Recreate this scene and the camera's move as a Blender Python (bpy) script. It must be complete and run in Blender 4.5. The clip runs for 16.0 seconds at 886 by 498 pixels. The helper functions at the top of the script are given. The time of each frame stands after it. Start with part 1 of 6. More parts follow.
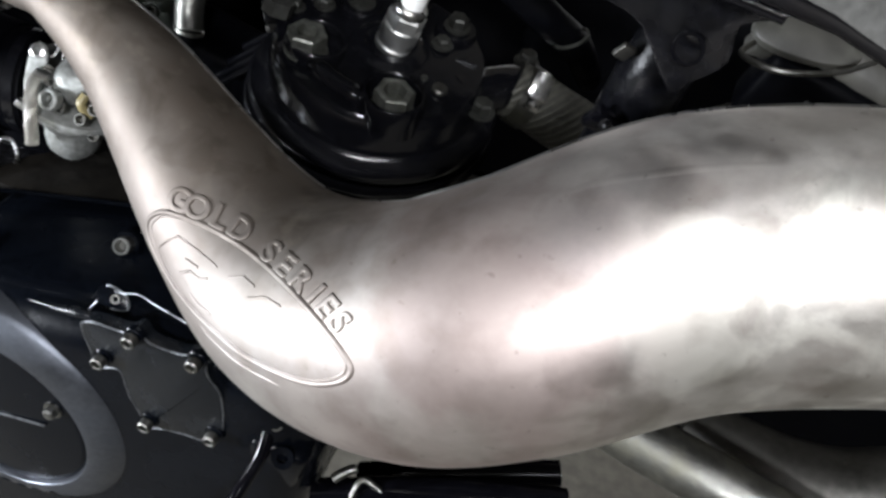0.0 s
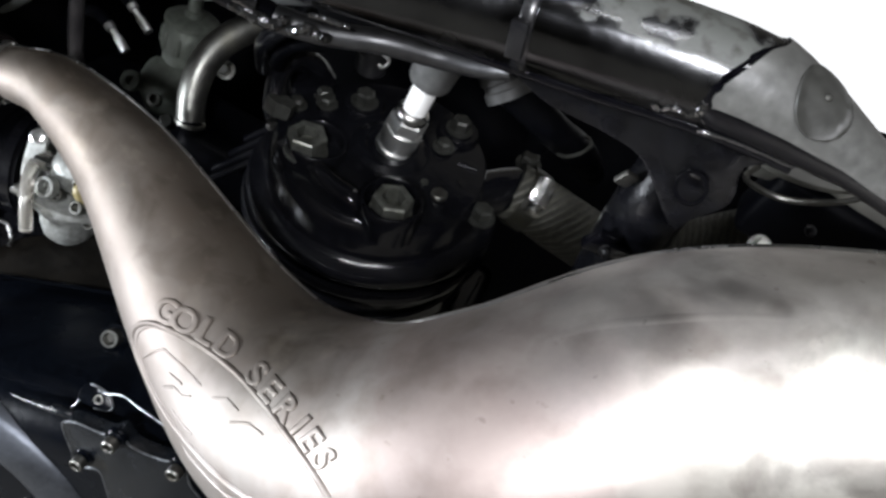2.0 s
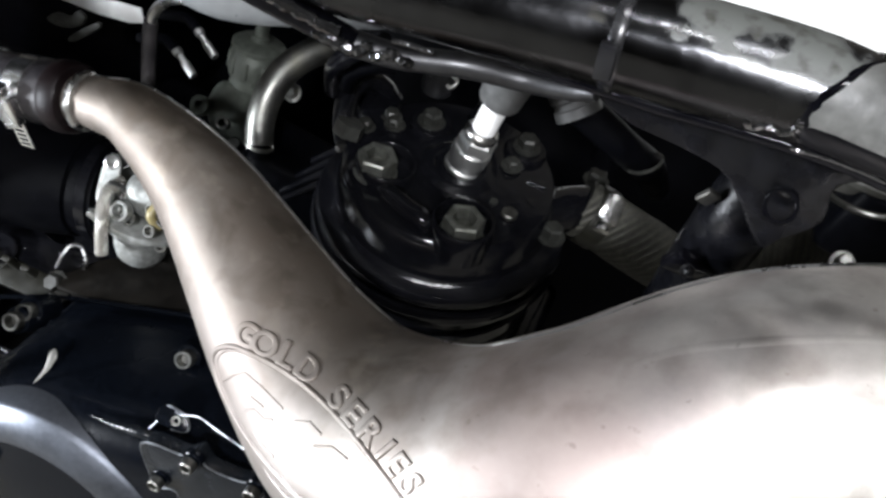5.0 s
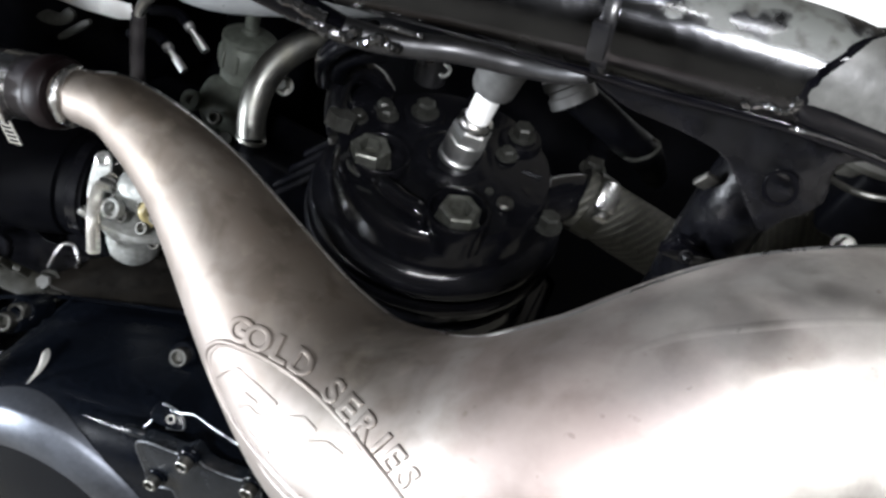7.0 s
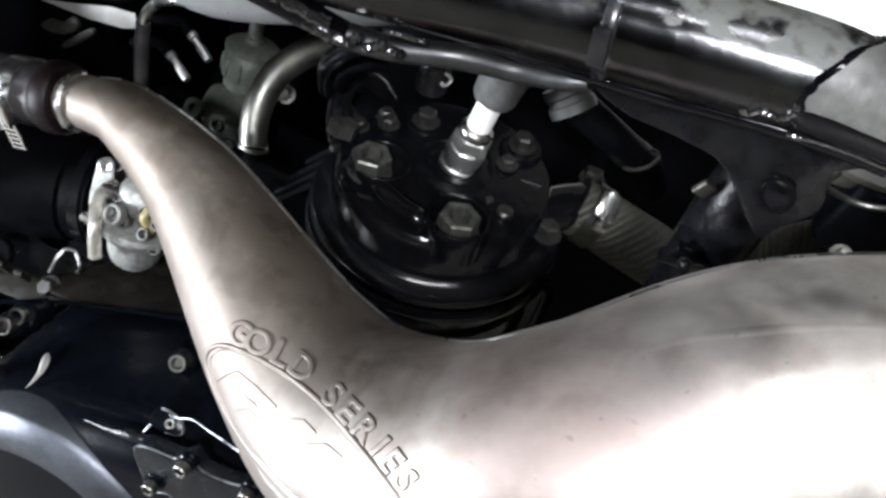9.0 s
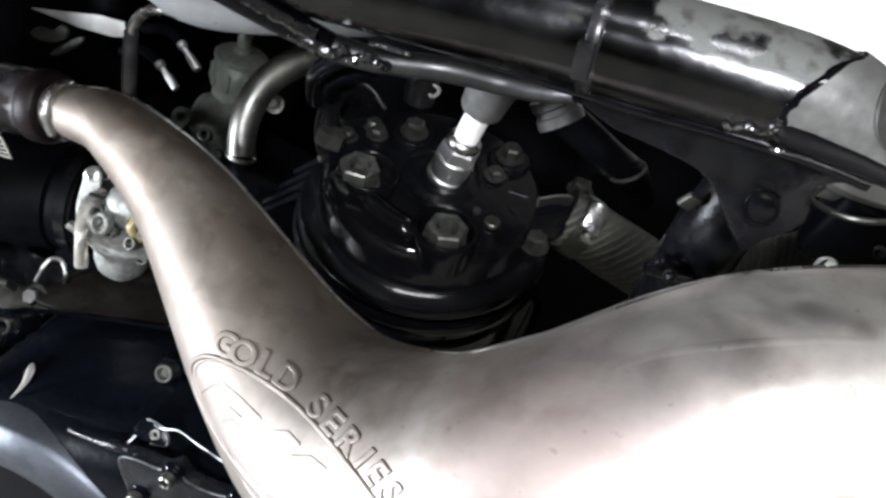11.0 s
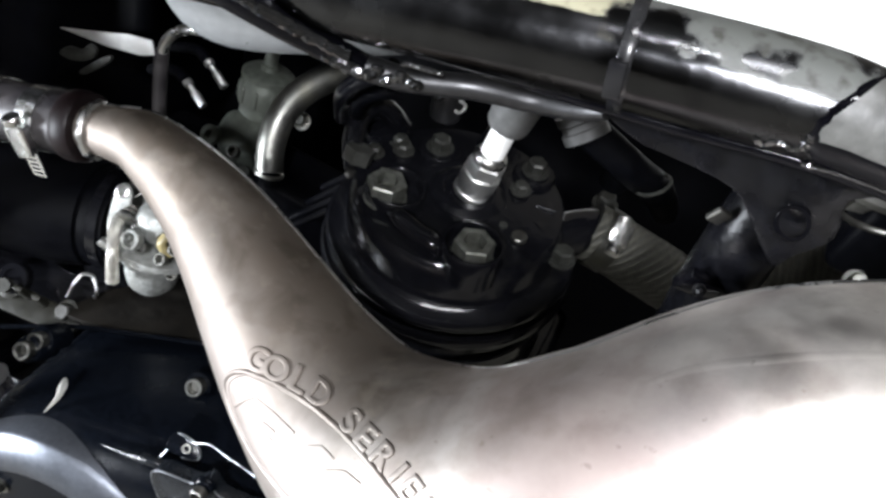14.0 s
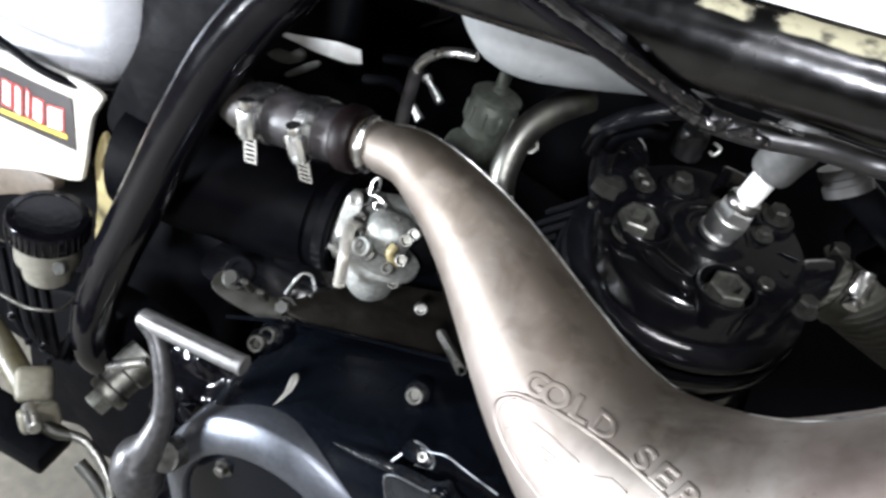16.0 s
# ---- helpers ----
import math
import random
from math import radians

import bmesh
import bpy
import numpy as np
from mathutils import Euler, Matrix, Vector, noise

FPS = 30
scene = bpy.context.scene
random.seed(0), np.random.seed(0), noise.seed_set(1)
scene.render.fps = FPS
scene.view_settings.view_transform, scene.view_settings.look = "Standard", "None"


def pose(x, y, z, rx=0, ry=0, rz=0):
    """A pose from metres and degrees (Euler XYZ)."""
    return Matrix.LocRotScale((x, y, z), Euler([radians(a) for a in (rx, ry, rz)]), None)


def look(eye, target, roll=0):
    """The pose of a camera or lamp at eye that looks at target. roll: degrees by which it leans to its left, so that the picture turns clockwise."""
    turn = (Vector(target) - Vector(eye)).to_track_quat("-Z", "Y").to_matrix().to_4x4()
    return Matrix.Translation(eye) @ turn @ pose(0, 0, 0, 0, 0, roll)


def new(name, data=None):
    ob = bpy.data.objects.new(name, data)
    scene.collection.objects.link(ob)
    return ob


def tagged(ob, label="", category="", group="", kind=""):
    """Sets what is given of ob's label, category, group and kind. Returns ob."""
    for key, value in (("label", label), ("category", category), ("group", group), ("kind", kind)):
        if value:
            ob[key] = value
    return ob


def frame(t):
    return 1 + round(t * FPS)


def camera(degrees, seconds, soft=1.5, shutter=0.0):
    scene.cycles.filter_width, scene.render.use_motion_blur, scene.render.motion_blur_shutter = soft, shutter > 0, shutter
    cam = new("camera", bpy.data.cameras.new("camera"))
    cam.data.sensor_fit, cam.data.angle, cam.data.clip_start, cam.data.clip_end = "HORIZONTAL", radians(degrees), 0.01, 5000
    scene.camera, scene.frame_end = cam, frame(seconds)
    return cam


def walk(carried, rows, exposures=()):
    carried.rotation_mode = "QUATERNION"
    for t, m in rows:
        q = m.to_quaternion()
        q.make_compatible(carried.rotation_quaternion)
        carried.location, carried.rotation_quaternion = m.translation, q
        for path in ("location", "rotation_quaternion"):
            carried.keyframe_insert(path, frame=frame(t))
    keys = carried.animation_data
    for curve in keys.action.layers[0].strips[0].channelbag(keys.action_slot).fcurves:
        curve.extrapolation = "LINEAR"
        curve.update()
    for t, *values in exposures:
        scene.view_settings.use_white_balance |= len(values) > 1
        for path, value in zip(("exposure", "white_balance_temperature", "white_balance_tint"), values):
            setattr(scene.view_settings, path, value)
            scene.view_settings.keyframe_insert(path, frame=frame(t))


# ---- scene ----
cam = camera(55.7, 16.0, soft=2.9, shutter=0.4)
METRES, EYE, TILT, LEAN, TURN = 0.21, 0.80, -42.0, -15.0, 18.0
ROWS = [
    (0.0, 0.0, 0.0, 0.0, 0.0, 0.0, -0.0),
    (0.5, 0.0035, -0.0017, 0.014, 1.08, 0.45, -0.67),
    (1.0, -0.0154, 0.0257, 0.0516, 1.47, 1.49, -1.39),
    (1.5, 0.007, 0.0418, 0.0946, 2.24, 2.91, -0.64),
    (2.0, 0.0152, 0.0416, 0.1408, 0.15, 3.56, -1.86),
    (2.5, -0.002, 0.0385, 0.1392, 0.64, 3.99, -1.76),
    (3.0, -0.0159, 0.0233, 0.1435, 0.3, 4.48, -1.83),
    (3.5, -0.0251, 0.0563, 0.1232, 1.14, 4.78, -1.66),
    (4.0, -0.0546, 0.0473, 0.146, 2.68, 4.36, -1.63),
    (6.5, -0.0468, 0.0531, 0.1675, 3.36, 4.27, -1.01),
    (7.0, -0.0425, 0.0739, 0.1468, 3.28, 4.09, -0.39),
    (7.5, -0.0325, 0.0779, 0.1452, 3.13, 4.43, -0.95),
    (8.0, -0.0486, 0.0744, 0.1412, 3.47, 4.9, -1.08),
    (8.5, -0.0476, 0.0607, 0.1293, 3.13, 5.02, -0.95),
    (9.0, -0.0448, 0.0633, 0.1274, 3.15, 5.11, -0.86),
    (11.5, -0.0318, 0.0662, 0.1355, 2.51, 5.76, -1.02),
    (12.0, -0.0361, 0.0718, 0.1372, 3.14, 5.74, -0.87),
    (12.5, -0.0431, 0.0622, 0.1436, 3.72, 5.4, -1.01),
    (13.0, -0.047, 0.0559, 0.1417, 3.82, 5.94, -1.12),
    (13.5, -0.0541, 0.0469, 0.1438, 3.81, 6.25, -1.08),
    (14.0, -0.0579, 0.0447, 0.1397, 3.78, 6.45, -0.82),
    (14.5, -0.0568, 0.0469, 0.1476, 3.57, 6.02, -1.27),
    (15.0, -0.1225, 0.001, 0.2102, 3.8, 7.21, -2.65),
    (15.5, -0.3491, 0.0064, 0.1967, 7.21, 6.76, -4.82),
    (16.0, -0.5084, -0.0555, 0.162, 7.8, 6.53, -6.65),
]
walk(cam, [(t, pose(0, 0, EYE, TILT, LEAN, TURN) @ pose(METRES * x, METRES * y, METRES * z, 90 + pitch, roll, yaw)) for t, x, y, z, yaw, pitch, roll in ROWS],
     [(0.0, -0.16), (1.0, -0.15), (2.0, -0.16), (3.0, -0.15), (4.0, -0.02), (6.5, 0.26), (9.0, 0.25), (11.5, 0.25), (13.5, 0.40), (14.5, 0.43), (15.0, 0.58), (15.5, 0.65), (16.0, 0.57)])

# ---- light ----
world = bpy.data.worlds.new("world")
scene.world = world
world.use_nodes = True
bg = world.node_tree.nodes["Background"]
bg.inputs["Color"].default_value = (0.75, 0.86, 1.0, 1)
bg.inputs["Strength"].default_value = 0.02


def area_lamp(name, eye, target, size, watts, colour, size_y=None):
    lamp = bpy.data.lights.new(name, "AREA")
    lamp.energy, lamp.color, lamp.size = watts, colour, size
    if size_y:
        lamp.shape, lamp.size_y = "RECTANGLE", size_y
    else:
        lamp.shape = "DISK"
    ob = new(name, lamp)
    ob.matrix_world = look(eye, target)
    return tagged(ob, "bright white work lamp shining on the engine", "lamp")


# Unseen lamps, placed where the chamber's highlights point.
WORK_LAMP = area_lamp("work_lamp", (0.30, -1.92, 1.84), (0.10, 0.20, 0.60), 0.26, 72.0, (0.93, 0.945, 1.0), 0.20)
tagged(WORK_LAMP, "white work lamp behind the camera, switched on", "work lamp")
area_lamp("floor_work_lamp", (-1.16, -0.40, 0.43), (-0.10, 0.24, 0.53), 0.24, 36.0, (0.87, 0.92, 1.0))
# Unseen overhead fill that lifts the chamber's upper side; height from tube highlights.
OVERHEAD_FILL = area_lamp("overhead_fill", (0.25, -0.62, 2.36), (0.15, 0.0, 0.6), 0.90, 22.0, (0.94, 0.95, 1.0), 0.14)
tagged(OVERHEAD_FILL, "unseen overhead light, added to fill the upper sides", "ceiling lamp")
scene.view_settings.exposure = 0.0

# ---- materials ----


def material(name, colour, rough=0.5, metal=0.0, coat=0.0, noise_scale=120.0, vary=0.25, bump=0.05, big_scale=14.0,
             stain=(0.0, 0.0, 0.0), stains=0.0, rough_vary=0.12, spec=0.5):
    """A worn surface: grain and broad stains in colour, roughness and fine relief."""
    m = bpy.data.materials.new(name)
    m.use_nodes = True
    t = m.node_tree
    b = t.nodes["Principled BSDF"]
    b.inputs["Metallic"].default_value = metal
    b.inputs["Coat Weight"].default_value = coat
    b.inputs["Coat Roughness"].default_value = 0.08
    b.inputs["Specular IOR Level"].default_value = spec
    geo = t.nodes.new("ShaderNodeNewGeometry")
    fine = t.nodes.new("ShaderNodeTexNoise")
    fine.inputs["Scale"].default_value, fine.inputs["Detail"].default_value = noise_scale, 6
    big = t.nodes.new("ShaderNodeTexNoise")
    big.inputs["Scale"].default_value, big.inputs["Detail"].default_value = big_scale, 5
    for n in (fine, big):
        t.links.new(geo.outputs["Position"], n.inputs["Vector"])
    ramp = t.nodes.new("ShaderNodeMapRange")
    ramp.inputs["From Min"].default_value, ramp.inputs["From Max"].default_value = 0.3, 0.7
    ramp.inputs["To Min"].default_value, ramp.inputs["To Max"].default_value = 1 - vary, 1 + vary
    t.links.new(fine.outputs["Fac"], ramp.inputs["Value"])
    mix = t.nodes.new("ShaderNodeMix")
    mix.data_type, mix.blend_type = "RGBA", "MULTIPLY"
    mix.inputs[0].default_value = 1.0
    mix.inputs[6].default_value = (*colour, 1)
    t.links.new(ramp.outputs["Result"], mix.inputs[7])
    st = t.nodes.new("ShaderNodeMix")
    st.data_type = "RGBA"
    st.inputs[7].default_value = (*stain, 1)
    sr = t.nodes.new("ShaderNodeMapRange")
    sr.inputs["From Min"].default_value, sr.inputs["From Max"].default_value = 0.48, 0.68
    sr.inputs["To Max"].default_value = stains
    t.links.new(big.outputs["Fac"], sr.inputs["Value"])
    t.links.new(sr.outputs["Result"], st.inputs[0])
    t.links.new(mix.outputs[2], st.inputs[6])
    t.links.new(st.outputs[2], b.inputs["Base Color"])
    rr = t.nodes.new("ShaderNodeMapRange")
    rr.inputs["From Min"].default_value, rr.inputs["From Max"].default_value = 0.3, 0.7
    rr.inputs["To Min"].default_value, rr.inputs["To Max"].default_value = max(0.03, rough - rough_vary), min(1, rough + rough_vary)
    t.links.new(big.outputs["Fac"], rr.inputs["Value"])
    t.links.new(rr.outputs["Result"], b.inputs["Roughness"])
    bp = t.nodes.new("ShaderNodeBump")
    bp.inputs["Strength"].default_value, bp.inputs["Distance"].default_value = bump, 0.002
    t.links.new(fine.outputs["Fac"], bp.inputs["Height"])
    t.links.new(bp.outputs["Normal"], b.inputs["Normal"])
    return m


def pipe_steel():
    """Bare stamped steel: browned by heat towards the thin end, pale blotches and rosy tints, small dark specks."""
    m = material("bare_steel", (0.49, 0.458, 0.433), 0.53, 1.0, noise_scale=300, vary=0.05, bump=0.03, big_scale=22,
                 stain=(0.64, 0.62, 0.57), stains=0.55, rough_vary=0.05)
    t = m.node_tree
    b = t.nodes["Principled BSDF"]
    geo = [n for n in t.nodes if n.type == "NEW_GEOMETRY"][0]

    def blotch(scale, lo, hi, most, colour, under, warp=0.6, detail=5, fade=None):
        n = t.nodes.new("ShaderNodeTexNoise")
        n.inputs["Scale"].default_value, n.inputs["Detail"].default_value, n.inputs["Distortion"].default_value = scale, detail, warp
        t.links.new(geo.outputs["Position"], n.inputs["Vector"])
        r = t.nodes.new("ShaderNodeMapRange")
        r.inputs["From Min"].default_value, r.inputs["From Max"].default_value, r.inputs["To Max"].default_value = lo, hi, most
        t.links.new(n.outputs["Fac"], r.inputs["Value"])
        mx = t.nodes.new("ShaderNodeMix")
        mx.data_type = "RGBA"
        mx.inputs[7].default_value = (*colour, 1)
        if fade:
            less = t.nodes.new("ShaderNodeMath")
            less.operation = "MULTIPLY"
            t.links.new(r.outputs["Result"], less.inputs[0])
            t.links.new(fade, less.inputs[1])
            t.links.new(less.outputs[0], mx.inputs[0])
        else:
            t.links.new(r.outputs["Result"], mx.inputs[0])
        t.links.new(under, mx.inputs[6])
        return mx.outputs[2], r
    top = b.inputs["Base Color"].links[0].from_socket
    # heat film, stronger towards the thin end
    xyz = t.nodes.new("ShaderNodeSeparateXYZ")
    t.links.new(geo.outputs["Position"], xyz.inputs[0])
    run = t.nodes.new("ShaderNodeMapRange")
    run.inputs["From Min"].default_value, run.inputs["From Max"].default_value = 0.01, -0.13
    run.inputs["To Min"].default_value, run.inputs["To Max"].default_value = 0.0, 0.85
    t.links.new(xyz.outputs["X"], run.inputs["Value"])
    belly = t.nodes.new("ShaderNodeMapRange")
    belly.inputs["From Min"].default_value, belly.inputs["From Max"].default_value, belly.inputs["To Min"].default_value = -0.10, 0.02, 0.12
    t.links.new(xyz.outputs["X"], belly.inputs["Value"])
    film = t.nodes.new("ShaderNodeMix")
    film.data_type = "RGBA"
    film.inputs[7].default_value = (0.222, 0.192, 0.172, 1)
    t.links.new(run.outputs["Result"], film.inputs[0])
    t.links.new(top, film.inputs[6])
    top = film.outputs[2]
    # brown burn, ragged, on the cylinder side; that side's shade is put into it
    side = t.nodes.new("ShaderNodeVectorMath")
    side.operation = "DOT_PRODUCT"
    side.inputs[1].default_value = (0.37, 0.61, 0.68)
    t.links.new(geo.outputs["Position"], side.inputs[0])
    rag = t.nodes.new("ShaderNodeTexNoise")
    rag.inputs["Scale"].default_value, rag.inputs["Detail"].default_value = 26, 8
    t.links.new(geo.outputs["Position"], rag.inputs["Vector"])
    edge = t.nodes.new("ShaderNodeMath")
    edge.operation = "MULTIPLY_ADD"
    edge.inputs[1].default_value = 0.022
    t.links.new(rag.outputs["Fac"], edge.inputs[0])
    t.links.new(side.outputs["Value"], edge.inputs[2])
    burn_shade = t.nodes.new("ShaderNodeMapRange")
    burn_shade.inputs["From Min"].default_value, burn_shade.inputs["From Max"].default_value, burn_shade.inputs["To Max"].default_value = 0.470, 0.520, 0.80
    t.links.new(edge.outputs[0], burn_shade.inputs["Value"])
    near = t.nodes.new("ShaderNodeMapRange")
    near.inputs["From Min"].default_value, near.inputs["From Max"].default_value = 0.02, -0.06
    t.links.new(xyz.outputs["X"], near.inputs["Value"])
    scorch_shade = t.nodes.new("ShaderNodeMath")
    scorch_shade.operation = "MULTIPLY"
    t.links.new(burn_shade.outputs["Result"], scorch_shade.inputs[0])
    t.links.new(near.outputs["Result"], scorch_shade.inputs[1])
    brown = t.nodes.new("ShaderNodeMix")
    brown.data_type = "RGBA"
    brown.inputs[7].default_value = (0.112, 0.092, 0.071, 1)
    t.links.new(scorch_shade.outputs[0], brown.inputs[0])
    t.links.new(top, brown.inputs[6])
    top = brown.outputs[2]

    def window(lo, hi, other=None):
        """How far along the chamber a tint reaches."""
        r = t.nodes.new("ShaderNodeMapRange")
        r.inputs["From Min"].default_value, r.inputs["From Max"].default_value = lo, hi
        t.links.new(xyz.outputs["X"], r.inputs["Value"])
        if other is None:
            return r.outputs["Result"]
        m2 = t.nodes.new("ShaderNodeMath")
        m2.operation = "MULTIPLY"
        t.links.new(r.outputs["Result"], m2.inputs[0])
        t.links.new(other, m2.inputs[1])
        return m2.outputs[0]
    top, _ = blotch(46, 0.47, 0.60, 0.60, (0.062, 0.050, 0.036), top, 0.4, 10, scorch_shade.outputs[0])
    top, _ = blotch(90, 0.56, 0.66, 0.45, (0.24, 0.205, 0.165), top, 0.2, 8, scorch_shade.outputs[0])
    broad = belly.outputs["Result"]
    far = window(0.03, 0.075)
    rosy = window(0.085, 0.045, window(-0.07, 0.0))
    top, _ = blotch(9, 0.45, 0.66, 0.3, (0.40, 0.37, 0.35), top, 0.3, 4, broad)
    top, _ = blotch(7, 0.20, 0.60, 0.60, (0.44, 0.42, 0.37), top, 0.2, 4, far)
    top, _ = blotch(8, 0.36, 0.58, 0.58, (0.47, 0.365, 0.335), top, 0.3, 5, rosy)
    top, _ = blotch(24, 0.50, 0.57, 0.65, (0.78, 0.76, 0.69), top, 0.5, 12, far)
    top, _ = blotch(20, 0.52, 0.66, 0.45, (0.70, 0.68, 0.64), top, 0.3, 9, broad)
    top, _ = blotch(40, 0.54, 0.72, 0.35, (0.26, 0.215, 0.185), top, 0.2, 7, broad)
    top, _ = blotch(55, 0.50, 0.75, 0.35, (0.15, 0.115, 0.09), top, 0.1, 9)
    top, _ = blotch(190, 0.68, 0.74, 0.32, (0.16, 0.125, 0.10), top, 0.0, 3)
    t.links.new(top, b.inputs["Base Color"])
    # the tinted end is duller than the belly
    even = t.nodes.new("ShaderNodeMath")
    even.operation = "MULTIPLY_ADD"
    even.inputs[1].default_value = 0.12
    t.links.new(run.outputs["Result"], even.inputs[0])
    t.links.new(b.inputs["Roughness"].links[0].from_socket, even.inputs[2])
    # polished and oxidised patches with ragged edges
    patch = t.nodes.new("ShaderNodeTexNoise")
    patch.inputs["Scale"].default_value, patch.inputs["Detail"].default_value, patch.inputs["Distortion"].default_value = 19, 12, 0.5
    t.links.new(geo.outputs["Position"], patch.inputs["Vector"])
    pr = t.nodes.new("ShaderNodeMapRange")
    pr.inputs["From Min"].default_value, pr.inputs["From Max"].default_value = 0.46, 0.54
    pr.inputs["To Min"].default_value, pr.inputs["To Max"].default_value = -0.075, 0.055
    t.links.new(patch.outputs["Fac"], pr.inputs["Value"])
    reach = t.nodes.new("ShaderNodeMath")
    reach.operation = "MULTIPLY"
    t.links.new(pr.outputs["Result"], reach.inputs[0])
    t.links.new(window(0.0, 0.05), reach.inputs[1])
    both = t.nodes.new("ShaderNodeMath")
    t.links.new(even.outputs[0], both.inputs[0])
    t.links.new(reach.outputs[0], both.inputs[1])
    t.links.new(both.outputs[0], b.inputs["Roughness"])
    return m


STEEL = pipe_steel()
GLOSS = material("gloss_black_paint", (0.0022, 0.0022, 0.0032), 0.12, 0, 0.0, 200, 0.3, 0.05, 40, (0.004, 0.004, 0.005), 0.3, 0.06, 0.21)
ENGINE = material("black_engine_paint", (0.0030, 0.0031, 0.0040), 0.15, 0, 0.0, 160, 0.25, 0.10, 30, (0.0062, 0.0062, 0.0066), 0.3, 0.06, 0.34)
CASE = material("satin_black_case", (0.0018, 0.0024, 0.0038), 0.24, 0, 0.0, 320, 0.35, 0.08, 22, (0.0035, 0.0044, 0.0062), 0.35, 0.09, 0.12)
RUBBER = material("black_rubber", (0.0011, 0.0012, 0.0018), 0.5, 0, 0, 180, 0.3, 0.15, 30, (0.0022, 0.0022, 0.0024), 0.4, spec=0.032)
ZINC = material("zinc_plated_steel", (0.55, 0.55, 0.54), 0.3, 1.0, 0, 240, 0.15, 0.08, 60, (0.3, 0.28, 0.22), 0.6)
OLD_ZINC = material("tarnished_zinc", (0.17, 0.17, 0.158), 0.44, 1.0, 0, 240, 0.3, 0.15, 90, (0.08, 0.075, 0.06), 0.8)
CHROME = material("chrome", (0.74, 0.74, 0.73), 0.24, 1.0, 0, 200, 0.08, 0.02, 40, (0.5, 0.48, 0.45), 0.3, 0.06)
ALLOY = material("cast_alloy", (0.31, 0.32, 0.305), 0.58, 0.7, 0, 260, 0.3, 0.3, 60, (0.15, 0.145, 0.13), 0.7)
DARK_ALLOY = material("grimy_alloy", (0.034, 0.035, 0.031), 0.45, 0.5, 0, 260, 0.35, 0.25, 40, (0.02, 0.018, 0.016), 0.7)
SILVER = material("silver_tube", (0.17, 0.17, 0.155), 0.48, 1.0, 0, 220, 0.15, 0.08, 45, (0.20, 0.19, 0.14), 0.6)
LEVER = material("worn_lever_alloy", (0.22, 0.22, 0.22), 0.58, 0.9, 0, 240, 0.2, 0.15, 60, (0.12, 0.115, 0.11), 0.6)
HUB = material("dark_lever_hub", (0.06, 0.06, 0.062), 0.42, 0.7, 0, 240, 0.3, 0.15, 60, (0.02, 0.02, 0.02), 0.5)
MAROON = material("maroon_rubber", (0.0042, 0.0022, 0.0024), 0.5, 0, 0, 180, 0.3, 0.1, 40, (0.004, 0.003, 0.003), 0.4, spec=0.16)
PORCELAIN = material("white_porcelain", (0.85, 0.85, 0.83), 0.2, 0, 0.4, 200, 0.04, 0.02, 60, (0.7, 0.68, 0.62), 0.2)
GREY_RUBBER = material("grey_rubber", (0.07, 0.07, 0.068), 0.55, 0, 0, 220, 0.2, 0.1, 50, (0.07, 0.065, 0.06), 0.4)
WHITE = material("white_plastic", (0.36, 0.345, 0.305), 0.32, 0, 0.1, 200, 0.05, 0.03, 20, (0.58, 0.52, 0.40), 0.35)
CLEAR = material("yellowed_plastic", (0.24, 0.20, 0.095), 0.35, 0, 0, 200, 0.1, 0.04, 40, (0.22, 0.17, 0.07), 0.5)
TANK = material("silver_grey_plastic", (0.235, 0.243, 0.245), 0.38, 0.2, 0.1, 220, 0.08, 0.04, 30, (0.25, 0.25, 0.24), 0.4)
GRIMY = material("oily_olive_metal", (0.0088, 0.0087, 0.0054), 0.45, 0.4, 0, 220, 0.35, 0.2, 60, (0.012, 0.0115, 0.008), 0.7)
CLOUDED = material("clouded_grey_plastic", (0.125, 0.119, 0.098), 0.4, 0, 0, 200, 0.15, 0.05, 40, (0.10, 0.095, 0.08), 0.6)
SLEEVE = material("purple_grey_rubber", (0.013, 0.0118, 0.0132), 0.42, 0, 0, 180, 0.3, 0.12, 50, (0.05, 0.045, 0.045), 0.5, spec=0.4)
OLIVE = material("olive_drab_paint", (0.046, 0.041, 0.021), 0.5, 0.1, 0, 220, 0.3, 0.2, 60, (0.05, 0.045, 0.028), 0.6)
BRASS = material("grimy_cast_metal", (0.085, 0.080, 0.060), 0.55, 0.3, 0, 220, 0.25, 0.2, 60, (0.10, 0.09, 0.06), 0.6)
RED = material("red_print", (0.50, 0.03, 0.025), 0.4)
YELLOW = material("yellow_print", (0.50, 0.36, 0.05), 0.4)
PAPER = material("white_print", (0.80, 0.79, 0.77), 0.45, vary=0.03)
BLACK_PRINT = material("black_print", (0.02, 0.017, 0.017), 0.4)
CONCRETE = material("stained_concrete", (0.15, 0.14, 0.115), 0.75, 0, 0, 60, 0.25, 0.3, 5, (0.10, 0.09, 0.075), 0.6)
WALL = material("bare_wall", (0.14, 0.13, 0.11), 0.8, 0, 0, 60, 0.15, 0.2, 2, (0.2, 0.18, 0.14), 0.5)
DARK_CEILING = material("patchy_ceiling", (0.10, 0.097, 0.085), 0.7, 0, 0, 30, 0.1, 0.2, 2.2, (0.05, 0.047, 0.042), 0.95)
# White sheet that glows in place of an overexposed background.
WHITE_GLOW = bpy.data.materials.new("white_glow")
WHITE_GLOW.use_nodes = True
